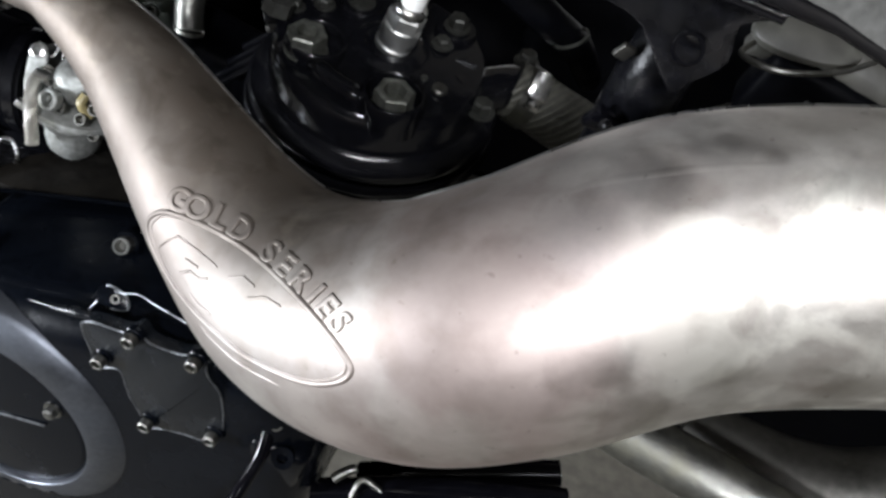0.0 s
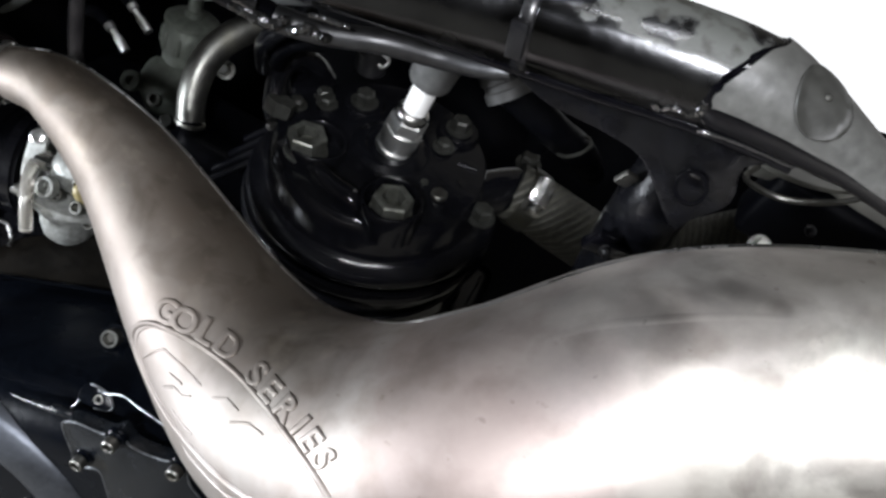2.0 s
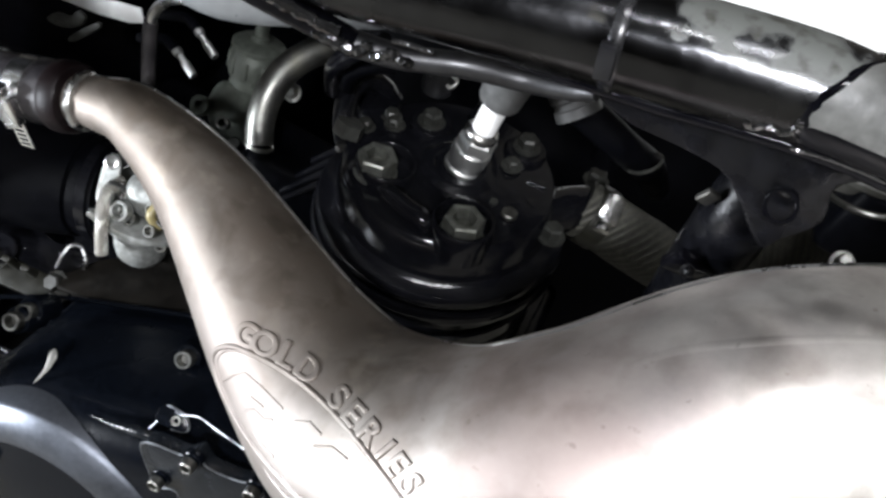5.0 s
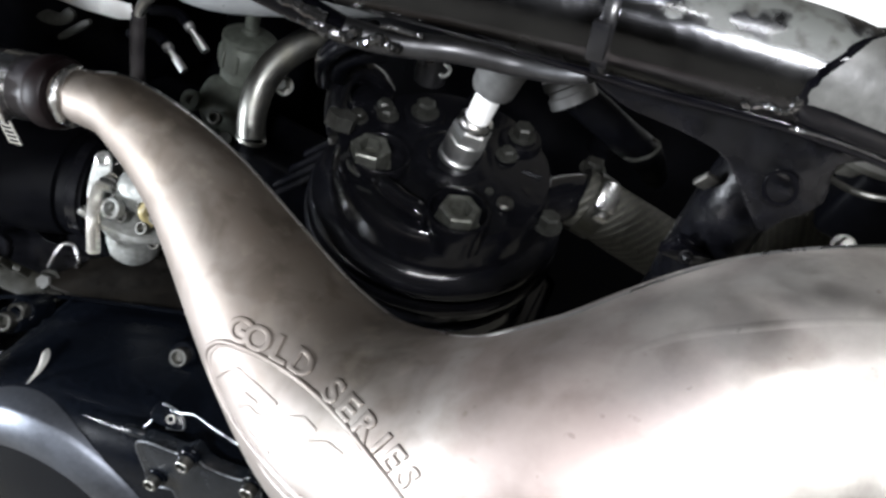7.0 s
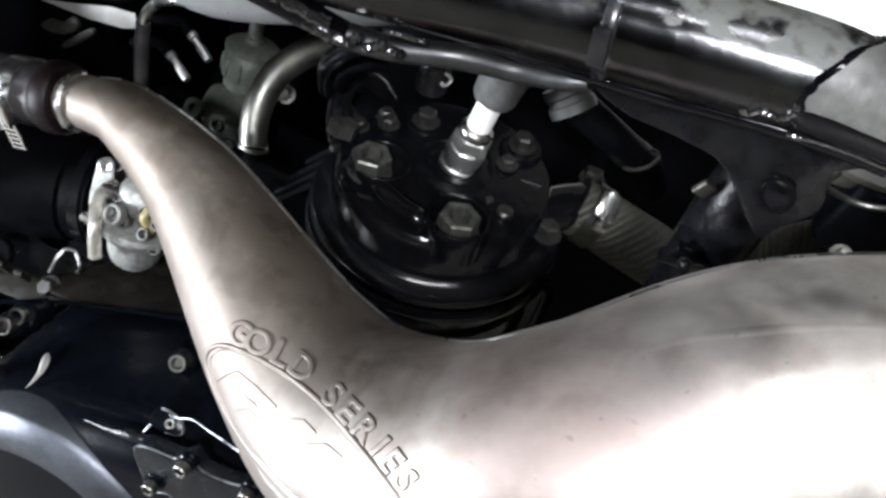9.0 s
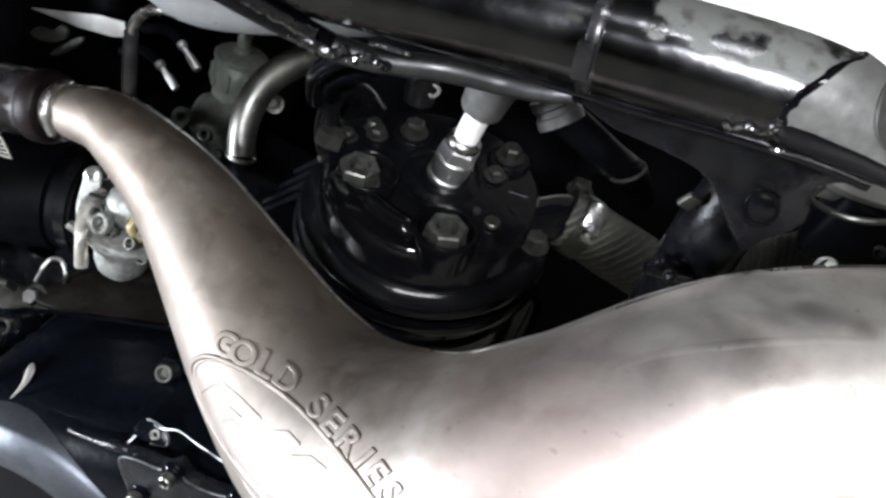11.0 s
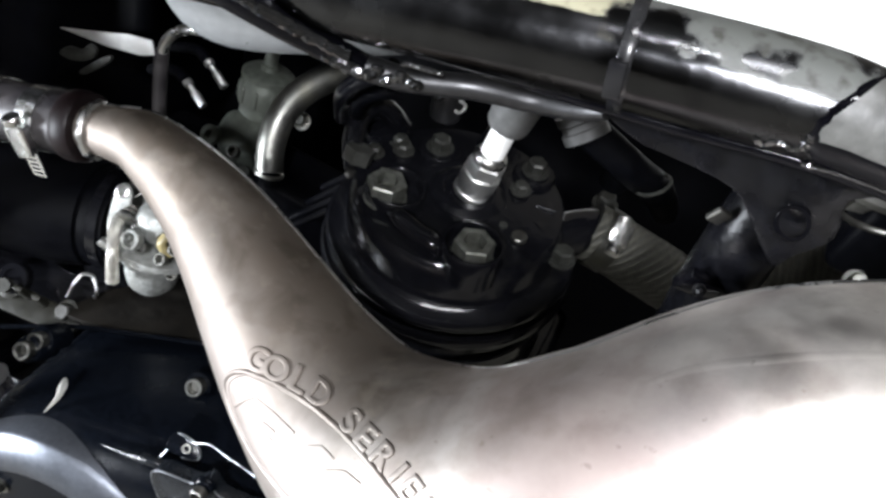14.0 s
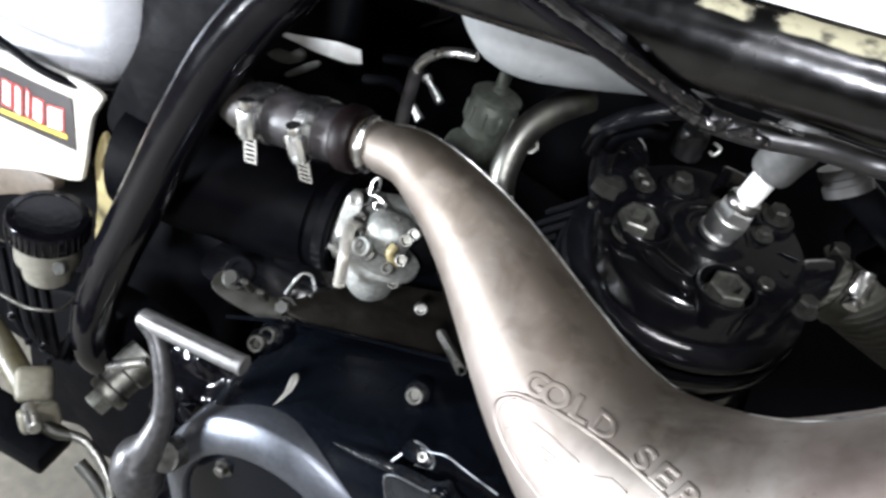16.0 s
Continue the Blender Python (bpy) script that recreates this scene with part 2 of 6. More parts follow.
WHITE_GLOW.node_tree.nodes["Principled BSDF"].inputs["Emission Color"].default_value = (0.97, 0.985, 1.0, 1)
WHITE_GLOW.node_tree.nodes["Principled BSDF"].inputs["Emission Strength"].default_value = 1.15


def braid():
    """Woven hose cover: two crossing wave bands."""
    m = material("braided_hose", (0.044, 0.043, 0.033), 0.62, 0.1, 0, 300, 0.3, 0.1, 40, (0.04, 0.04, 0.032), 0.5)
    t = m.node_tree
    b = t.nodes["Principled BSDF"]
    uv = t.nodes.new("ShaderNodeUVMap")
    waves = []
    for turn in (0.5, -0.9):
        mp = t.nodes.new("ShaderNodeMapping")
        mp.inputs["Rotation"].default_value = (0, 0, turn)
        w = t.nodes.new("ShaderNodeTexWave")
        w.inputs["Scale"].default_value = 75 if turn > 0 else 190
        t.links.new(uv.outputs["UV"], mp.inputs["Vector"])
        t.links.new(mp.outputs["Vector"], w.inputs["Vector"])
        waves.append(w)
    mx = t.nodes.new("ShaderNodeMath")
    mx.operation = "MAXIMUM"
    t.links.new(waves[0].outputs["Fac"], mx.inputs[0])
    t.links.new(waves[1].outputs["Fac"], mx.inputs[1])
    bp = t.nodes.new("ShaderNodeBump")
    bp.inputs["Strength"].default_value, bp.inputs["Distance"].default_value = 0.8, 0.001
    t.links.new(mx.outputs[0], bp.inputs["Height"])
    t.links.new(bp.outputs["Normal"], b.inputs["Normal"])
    base = b.inputs["Base Color"].links[0].from_socket
    mm = t.nodes.new("ShaderNodeMix")
    mm.data_type, mm.blend_type = "RGBA", "MULTIPLY"
    mm.inputs[0].default_value = 0.92
    t.links.new(base, mm.inputs[6])
    t.links.new(mx.outputs[0], mm.inputs[7])
    t.links.new(mm.outputs[2], b.inputs["Base Color"])
    return m


BRAID = braid()
SCUFFED = material("scuffed_black_paint", (0.0030, 0.0031, 0.0040), 0.27, 0, 0.0, 140, 0.5, 0.30, 60, (0.0075, 0.0075, 0.0075), 0.5, 0.12, 0.14)

NUT_STEEL = material("oily_grey_steel", (0.170, 0.175, 0.155), 0.54, 0.9, 0, 240, 0.3, 0.15, 90, (0.07, 0.068, 0.055), 0.7)
CAP_ALLOY = material("green_grey_alloy", (0.075, 0.083, 0.070), 0.5, 0.4, 0, 240, 0.3, 0.2, 60, (0.05, 0.052, 0.043), 0.6)
BROWN_GRIME = material("brown_greasy_alloy", (0.0048, 0.0041, 0.0032), 0.6, 0.1, 0, 160, 0.4, 0.3, 40, (0.0095, 0.0078, 0.0056), 0.7, spec=0.2)
TAN = material("dusty_tan_plastic", (0.07, 0.055, 0.04), 0.6, 0, 0, 120, 0.3, 0.2, 30, (0.07, 0.05, 0.035), 0.6)
STRIP_GREY = material("dirty_white_strip", (0.36, 0.355, 0.34), 0.5, 0, 0, 120, 0.2, 0.1, 30, (0.18, 0.17, 0.15), 0.6)
WELD = material("glossy_black_weld", (0.008, 0.008, 0.008), 0.16, 0, 0.3, 200, 0.3, 0.1, 60, (0.02, 0.02, 0.02), 0.3, 0.06, 0.9)
DARK_RUBBER = material("dull_dark_rubber", (0.022, 0.022, 0.021), 0.5, 0, 0, 220, 0.2, 0.1, 50, (0.025, 0.024, 0.022), 0.4)

# ---- shape helpers ----


def finish(ob, bm, mat, sharp=38):
    me = bpy.data.meshes.new(ob)
    bmesh.ops.recalc_face_normals(bm, faces=bm.faces)
    bm.to_mesh(me)
    bm.free()
    me.materials.append(mat)
    for p in me.polygons:
        p.use_smooth = True
    me.set_sharp_from_angle(angle=radians(sharp))
    return me


def thing(name, label, category, base, group="", kind=""):
    ob = new(name)
    ob.empty_display_size = 0.01
    ob.location = base
    ob["base"] = list(base)
    return tagged(ob, label, category, group, kind)


def attach(ob, parent):
    ob.parent = parent
    if parent.type == "EMPTY":
        ob.matrix_parent_inverse = Matrix.Translation(parent.location).inverted()
    return ob


def part(name, bm, mat, parent=None, label="", sharp=38):
    ob = new(name, finish(name, bm, mat, sharp))
    if label:
        ob["label"] = label
    return attach(ob, parent) if parent else ob


def repeat(name, me, m, parent, label=""):
    """A further part on the same mesh, at the pose m."""
    ob = new(name, me)
    ob.matrix_basis = m
    if label:
        ob["label"] = label
    return attach(ob, parent)


def solo(name, bm, mat, label, category, group="", kind="", sharp=38):
    return tagged(part(name, bm, mat, None, "", sharp), label, category, group, kind)


def along(p, d, spin=0.0):
    """A pose at p whose z axis points along d."""
    q = Vector(d).normalized().to_track_quat("Z", "Y")
    return Matrix.Translation(p) @ q.to_matrix().to_4x4() @ Matrix.Rotation(radians(spin), 4, "Z")


def plate_at(p, n, x):
    """A pose at p whose z axis is n and whose x axis leans to x."""
    n = Vector(n).normalized()
    x = Vector(x)
    x = (x - n * x.dot(n)).normalized()
    return Matrix.Translation(p) @ Matrix((x, n.cross(x), n)).transposed().to_4x4()


def glide(rows, steps=8):
    """A smooth line through rows of any width."""
    c = [np.array(r, float) for r in rows]
    c = [2 * c[0] - c[1]] + c + [2 * c[-1] - c[-2]]
    out = []
    for i in range(1, len(c) - 2):
        p0, p1, p2, p3 = c[i - 1:i + 3]
        for k in range(steps):
            s = k / steps
            out.append(0.5 * (2 * p1 + (p2 - p0) * s + (2 * p0 - 5 * p1 + 4 * p2 - p3) * s * s + (3 * p1 - p0 - 3 * p2 + p3) * s ** 3))
    out.append(c[-2])
    return out


def sweep(bm, rows, sides=20, cap=True, wall=0.0, flat=None):
    """A round tube along rows of (x, y, z, radius), with UVs in metres. flat: squeeze of the second axis."""
    uv = bm.loops.layers.uv.verify()
    pts = [Vector(r[:3]) for r in rows]
    n = len(pts)
    side = None
    rings, run, length = [], [0.0], 0.0
    for i in range(1, n):
        length += (pts[i] - pts[i - 1]).length
        run.append(length)
    for i in range(n):
        d = (pts[min(i + 1, n - 1)] - pts[max(i - 1, 0)]).normalized()
        if side is None:
            side = d.cross(Vector((0, 0, 1)) if abs(d.z) < 0.9 else Vector((1, 0, 0))).normalized()
        else:
            side = (side - d * side.dot(d)).normalized()
        up = side.cross(d)
        r = float(rows[i][3])
        f = flat or 1.0
        rings.append([bm.verts.new(pts[i] + side * r * math.cos(a) + up * r * f * math.sin(a))
                      for a in (2 * math.pi * k / sides for k in range(sides))])
    for i in range(n - 1):
        for k in range(sides):
            k2 = (k + 1) % sides
            fc = bm.faces.new((rings[i][k], rings[i][k2], rings[i + 1][k2], rings[i + 1][k]))
            rr = float(rows[i][3])
            for lp, (u, v) in zip(fc.loops, ((run[i], k), (run[i], k + 1), (run[i + 1], k + 1), (run[i + 1], k))):
                lp[uv].uv = (u, v / sides * 2 * math.pi * rr)
    if cap:
        bm.faces.new(rings[0][::-1])
        bm.faces.new(rings[-1])
    return rings


def tube(rows, sides=20, steps=8, cap=True, flat=None):
    bm = bmesh.new()
    sweep(bm, glide(rows, steps) if len(rows) > 2 else rows, sides, cap, flat=flat)
    return bm


def wire(points, r, sides=8, steps=6):
    return tube([(*p, r) for p in points], sides, steps)


def lathe(profile, m=Matrix(), sides=32, bm=None):
    """A turned shape: profile of (radius, height), about the z axis of m."""
    bm = bm or bmesh.new()
    rings = []
    for r, z in profile:
        if r < 1e-6:
            rings.append([bm.verts.new(m @ Vector((0, 0, z)))])
        else:
            rings.append([bm.verts.new(m @ Vector((r * math.cos(a), r * math.sin(a), z)))
                          for a in (2 * math.pi * k / sides for k in range(sides))])
    for a, b in zip(rings, rings[1:]):
        for k in range(sides):
            k2 = (k + 1) % sides
            if len(a) == 1 and len(b) > 1:
                bm.faces.new((a[0], b[k], b[k2]))
            elif len(b) == 1 and len(a) > 1:
                bm.faces.new((a[k], a[k2], b[0]))
            elif len(a) > 1:
                bm.faces.new((a[k], a[k2], b[k2], b[k]))
    return bm


def turned(r, h, c=0.0006):
    """The profile of a plain bevelled disc."""
    return [(0, 0), (r - c, 0), (r, c), (r, h - c), (r - c, h), (0, h)]


def block(size, m=Matrix(), bevel=0.002, segments=2, bm=None):
    own = bmesh.new()
    bmesh.ops.create_cube(own, size=1.0, matrix=Matrix.Diagonal((*size, 1)))
    if bevel:
        bmesh.ops.bevel(own, geom=own.edges[:], offset=bevel, segments=segments, affect="EDGES", profile=0.5)
    bmesh.ops.transform(own, matrix=m, verts=own.verts)
    if bm is None:
        return own
    me = bpy.data.meshes.new("tmp")
    own.to_mesh(me)
    own.free()
    bm.from_mesh(me)
    bpy.data.meshes.remove(me)
    return bm


def slab(outline, thick, m=Matrix(), bevel=0.001, segments=2):
    """A plate: an outline in the xy plane of m, thickened along z, with softened edges."""
    bm = bmesh.new()
    f = bm.faces.new([bm.verts.new((x, y, 0)) for x, y in outline])
    if f.normal.z < 0:
        f.normal_flip()
    got = bmesh.ops.extrude_face_region(bm, geom=[f])
    tops = [v for v in got["geom"] if isinstance(v, bmesh.types.BMVert)]
    bmesh.ops.translate(bm, verts=tops, vec=(0, 0, thick))
    if bevel:
        edges = [e for e in bm.edges if all(abs(v.co.z - thick) < 1e-7 for v in e.verts)]
        bmesh.ops.bevel(bm, geom=edges, offset=bevel, segments=segments, affect="EDGES", profile=0.5)
    bmesh.ops.transform(bm, matrix=m, verts=bm.verts)
    return bm


def rounded(outline, steps=6):
    """A closed smooth outline through 2D points."""
    n = len(outline)
    out = []
    for i in range(n):
        p0, p1, p2, p3 = (np.array(outline[(i + k - 1) % n], float) for k in range(4))
        for k in range(steps):
            s = k / steps
            q = 0.5 * (2 * p1 + (p2 - p0) * s + (2 * p0 - 5 * p1 + 4 * p2 - p3) * s * s + (3 * p1 - p0 - 3 * p2 + p3) * s ** 3)
            out.append((q[0], q[1]))
    return out


def hex_profile(flats, height, hole=0.0, depth=0.003, chamfer=0.0012):
    """A hexagon head with a chamfered top and, if wanted, a bore."""
    bm = bmesh.new()
    r = flats / math.sqrt(3)

    def ring(rad, z, s=6):
        return [bm.verts.new((rad * math.cos(2 * math.pi * k / s), rad * math.sin(2 * math.pi * k / s), z)) for k in range(s)]
    a, b, c = ring(r, 0), ring(r, height - chamfer), ring(r - chamfer, height)
    rings = [a, b, c]
    if hole:
        rings += [ring(hole, height), ring(hole, height - depth)]
    for p, q in zip(rings, rings[1:]):
        for k in range(6):
            bm.faces.new((p[k], p[(k + 1) % 6], q[(k + 1) % 6], q[k]))
    bm.faces.new(rings[-1])
    bm.faces.new(a[::-1])
    return bm


def mesh_of(bm, name, mat, sharp=30):
    return finish(name, bm, mat, sharp)


def nut_mesh():
    """A tall nut on a washer, with the stud's end inside."""
    bm = hex_profile(0.0186, 0.0118, 0.0064, 0.0075, 0.0008)
    lathe([(0, -0.0015), (0.0115, -0.0015), (0.0118, -0.001), (0.0118, 0.0003), (0.009, 0.0006)], Matrix(), 24, bm)
    lathe([(0.0044, 0.003), (0.0044, 0.0062), (0.0036, 0.0070), (0, 0.0070)], Matrix(), 16, bm)
    return mesh_of(bm, "nut", NUT_STEEL)


def socket_bolt_mesh(r=0.0055, h=0.007, mat=None, name="bolt"):
    """A round socket-head screw."""
    bm = bmesh.new()
    c = 0.0006
    lathe([(0, 0), (r, 0), (r, h - c), (r - c, h), (r * 0.72, h), (r * 0.62, h - 0.0006), (r * 0.60, h - 0.0055), (0, h - 0.0055)], Matrix(), 20, bm)
    return mesh_of(bm, name, mat or OLD_ZINC)


def hex_bolt_mesh(flats=0.010, h=0.006, mat=None, name="bolt"):
    bm = hex_profile(flats, h)
    lathe([(0, -0.001), (flats * 0.8, -0.001), (flats * 0.8, 0.0003), (0, 0.0004)], Matrix(), 20, bm)
    return mesh_of(bm, name, mat or ZINC)


NUT = nut_mesh()
SOCKET = socket_bolt_mesh()
SOCKET_SMALL = socket_bolt_mesh(0.0042, 0.006)
SOCKET_BRIGHT = socket_bolt_mesh(0.0040, 0.005, OLD_ZINC)
HEX_SMALL = hex_bolt_mesh(0.0075, 0.005, OLD_ZINC)
HEX_TINY = hex_bolt_mesh(0.0036, 0.003, SCUFFED)
HEX_BLACK = hex_bolt_mesh(0.0100, 0.007, DARK_ALLOY)
HEX_LOW = hex_bolt_mesh(0.0078, 0.0045, DARK_ALLOY)
PLUGSTEEL = material("bright_plug_steel", (0.64, 0.65, 0.64), 0.42, 1.0, 0, 240, 0.1, 0.08, 70, (0.4, 0.38, 0.34), 0.4)
NECK_LIGHT_TONE = material("lightened_black_paint", (0.10, 0.10, 0.094), 0.42, 0.0, 0, 240, 0.25, 0.10, 45, (0.05, 0.05, 0.048), 0.6, 0.12)


def tube_paint():
    """Black gloss with a rubbed, chalky strip along the top of the tube: tan behind the tie, grey ahead of it."""
    m = material("hard_black_gloss", (0.056, 0.057, 0.060), 0.23, 1.0, 0, 60, 0.25, 0.24, 38, (0.065, 0.065, 0.063), 0.5, 0.09)
    t = m.node_tree
    b = t.nodes["Principled BSDF"]
    geo = [n for n in t.nodes if n.type == "NEW_GEOMETRY"][0]

    def math_node(op, x, y=None):
        n = t.nodes.new("ShaderNodeMath")
        n.operation = op
        for k, q in enumerate((x, y)):
            if isinstance(q, (int, float)):
                n.inputs[k].default_value = q
            elif q is not None:
                t.links.new(q, n.inputs[k])
        return n.outputs[0]

    def span(value, lo, hi, most=1.0):
        r = t.nodes.new("ShaderNodeMapRange")
        r.inputs["From Min"].default_value, r.inputs["From Max"].default_value, r.inputs["To Max"].default_value = lo, hi, most
        t.links.new(value, r.inputs["Value"])
        return r.outputs["Result"]

    def clouds(scale, detail=6):
        n = t.nodes.new("ShaderNodeTexNoise")
        n.inputs["Scale"].default_value, n.inputs["Detail"].default_value = scale, detail
        t.links.new(geo.outputs["Position"], n.inputs["Vector"])
        return n.outputs["Fac"]
    nv, pv = t.nodes.new("ShaderNodeSeparateXYZ"), t.nodes.new("ShaderNodeSeparateXYZ")
    t.links.new(geo.outputs["Normal"], nv.inputs[0])
    t.links.new(geo.outputs["Position"], pv.inputs[0])
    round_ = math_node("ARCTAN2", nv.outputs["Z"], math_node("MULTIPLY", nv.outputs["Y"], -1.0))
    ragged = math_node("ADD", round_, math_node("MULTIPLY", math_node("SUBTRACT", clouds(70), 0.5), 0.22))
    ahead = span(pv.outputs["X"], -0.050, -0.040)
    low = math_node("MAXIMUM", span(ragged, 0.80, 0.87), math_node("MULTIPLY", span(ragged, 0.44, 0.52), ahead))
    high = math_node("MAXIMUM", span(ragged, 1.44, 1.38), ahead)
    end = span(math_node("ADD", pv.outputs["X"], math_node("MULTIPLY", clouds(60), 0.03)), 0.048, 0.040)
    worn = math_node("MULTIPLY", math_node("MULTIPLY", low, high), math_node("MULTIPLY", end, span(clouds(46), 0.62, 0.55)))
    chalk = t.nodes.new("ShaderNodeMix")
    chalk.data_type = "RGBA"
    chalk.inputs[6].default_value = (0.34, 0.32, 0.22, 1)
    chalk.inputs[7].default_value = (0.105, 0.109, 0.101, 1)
    t.links.new(ahead, chalk.inputs[0])
    flecks = t.nodes.new("ShaderNodeMix")
    flecks.data_type = "RGBA"
    flecks.inputs[7].default_value = (0.03, 0.028, 0.022, 1)
    t.links.new(span(clouds(160, 8), 0.52, 0.72, 0.9), flecks.inputs[0])
    t.links.new(chalk.outputs[2], flecks.inputs[6])
    top = t.nodes.new("ShaderNodeMix")
    top.data_type = "RGBA"
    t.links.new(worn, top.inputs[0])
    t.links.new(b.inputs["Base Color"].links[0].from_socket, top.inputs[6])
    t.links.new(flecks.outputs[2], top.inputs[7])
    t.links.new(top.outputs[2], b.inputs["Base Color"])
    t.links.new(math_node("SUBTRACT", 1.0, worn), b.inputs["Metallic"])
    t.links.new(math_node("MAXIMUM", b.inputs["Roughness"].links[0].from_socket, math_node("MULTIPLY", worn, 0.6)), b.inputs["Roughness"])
    return m


TUBE_PAINT = tube_paint()
RECESS = material("darker_neck_paint", (0.045, 0.045, 0.041), 0.45, 0, 0, 220, 0.25, 0.12, 45, (0.025, 0.025, 0.023), 0.6)
DULL_TUBE = material("dulled_black_tube", (0.070, 0.070, 0.072), 0.40, 0.9, 0, 200, 0.2, 0.06, 60, (0.04, 0.04, 0.04), 0.4)
TIE_PLASTIC = material("black_nylon", (0.009, 0.009, 0.010), 0.17, 0, 0, 200, 0.2, 0.04, 60, (0.04, 0.04, 0.04), 0.4)
DULL_BOTTLE = material("grimy_grey_plastic", (0.062, 0.061, 0.053), 0.45, 0, 0, 160, 0.25, 0.15, 40, (0.03, 0.028, 0.025), 0.6)
MILKY_TUBE = material("clear_tube", (0.62, 0.60, 0.55), 0.18, 0, 0, 160, 0.1, 0.03, 40, (0.4, 0.35, 0.25), 0.4)
MILKY_TUBE.node_tree.nodes["Principled BSDF"].inputs["Transmission Weight"].default_value = 0.75
DULL_STEEL = material("dull_dark_steel", (0.12, 0.117, 0.108), 0.5, 1.0, 0, 200, 0.2, 0.1, 20, (0.10, 0.095, 0.085), 0.6)

# ---- the room ----
UPY = Matrix(((1, 0, 0, 0), (0, 0, -1, 0), (0, 1, 0, 0), (0, 0, 0, 1)))  # outline x, z; thickness towards -y


def facing(y):
    """A pose for plates that stand upright and face the open side of the machine at depth y."""
    return Matrix.Translation((0, y, 0)) @ UPY


def cracked_floor():
    bm = bmesh.new()
    n = 24
    vs = [[bm.verts.new((-3 + 7 * i / n, -3 + 4.8 * j / n, 0)) for j in range(n + 1)] for i in range(n + 1)]
    for i in range(n):
        for j in range(n):
            bm.faces.new((vs[i][j], vs[i + 1][j], vs[i + 1][j + 1], vs[i][j + 1]))
    return bm


solo("floor", cracked_floor(), CONCRETE, "tan stained concrete garage floor", "floor", kind="structure")
# Unseen enclosure; the north opening is narrowed to hold back the backdrop's glow.
for nm, size, at in (("wall_south", (7.0, 0.1, 2.4), (0.5, -3.05, 1.2)), ("wall_west", (0.1, 4.7, 2.4), (-3.05, -0.65, 1.2)), ("wall_east", (0.1, 4.7, 2.4), (4.05, -0.65, 1.2)),
                     ("wall_north_1", (2.4, 0.1, 2.4), (-1.9, 1.75, 1.2)), ("wall_north_2", (3.1, 0.1, 2.4), (2.45, 1.75, 1.2)), ("wall_north_3", (1.6, 0.1, 1.65), (0.1, 1.75, 1.575))):
    solo(nm, block(size, Matrix.Translation(at), 0), WALL, "unseen room wall, toned for the reflections", "wall", kind="structure")
# Unseen too; its tone is set by reflections on pipe and tube.
solo("ceiling", block((7.2, 5.0, 0.1), Matrix.Translation((0.5, -0.65, 2.452)), 0), DARK_CEILING, "unseen ceiling, dark and patchy for the reflections", "ceiling", kind="structure")
solo("backdrop", block((9.0, 0.05, 5.0), Matrix.Translation((0.7, 3.55, 1.2)), 0), WHITE_GLOW, "glowing white sheet standing in for the blown-out background", "backdrop", kind="structure")

# ---- exhaust ----
PIPE_ROWS = [(-0.2955, 0.3290, 0.5690, 0.0122), (-0.2690, 0.3288, 0.5748, 0.0137), (-0.2433, 0.3270, 0.5755, 0.0178), (-0.1980, 0.3185, 0.5567, 0.0265),
             (-0.1221, 0.2830, 0.5233, 0.0412), (-0.0734, 0.2619, 0.5188, 0.0504), (-0.0248, 0.2463, 0.5409, 0.0548), (0.0159, 0.2510, 0.5696, 0.0571),
             (0.0723, 0.2772, 0.6087, 0.0587), (0.1493, 0.2890, 0.6420, 0.0545), (0.24, 0.32, 0.65, 0.050)]


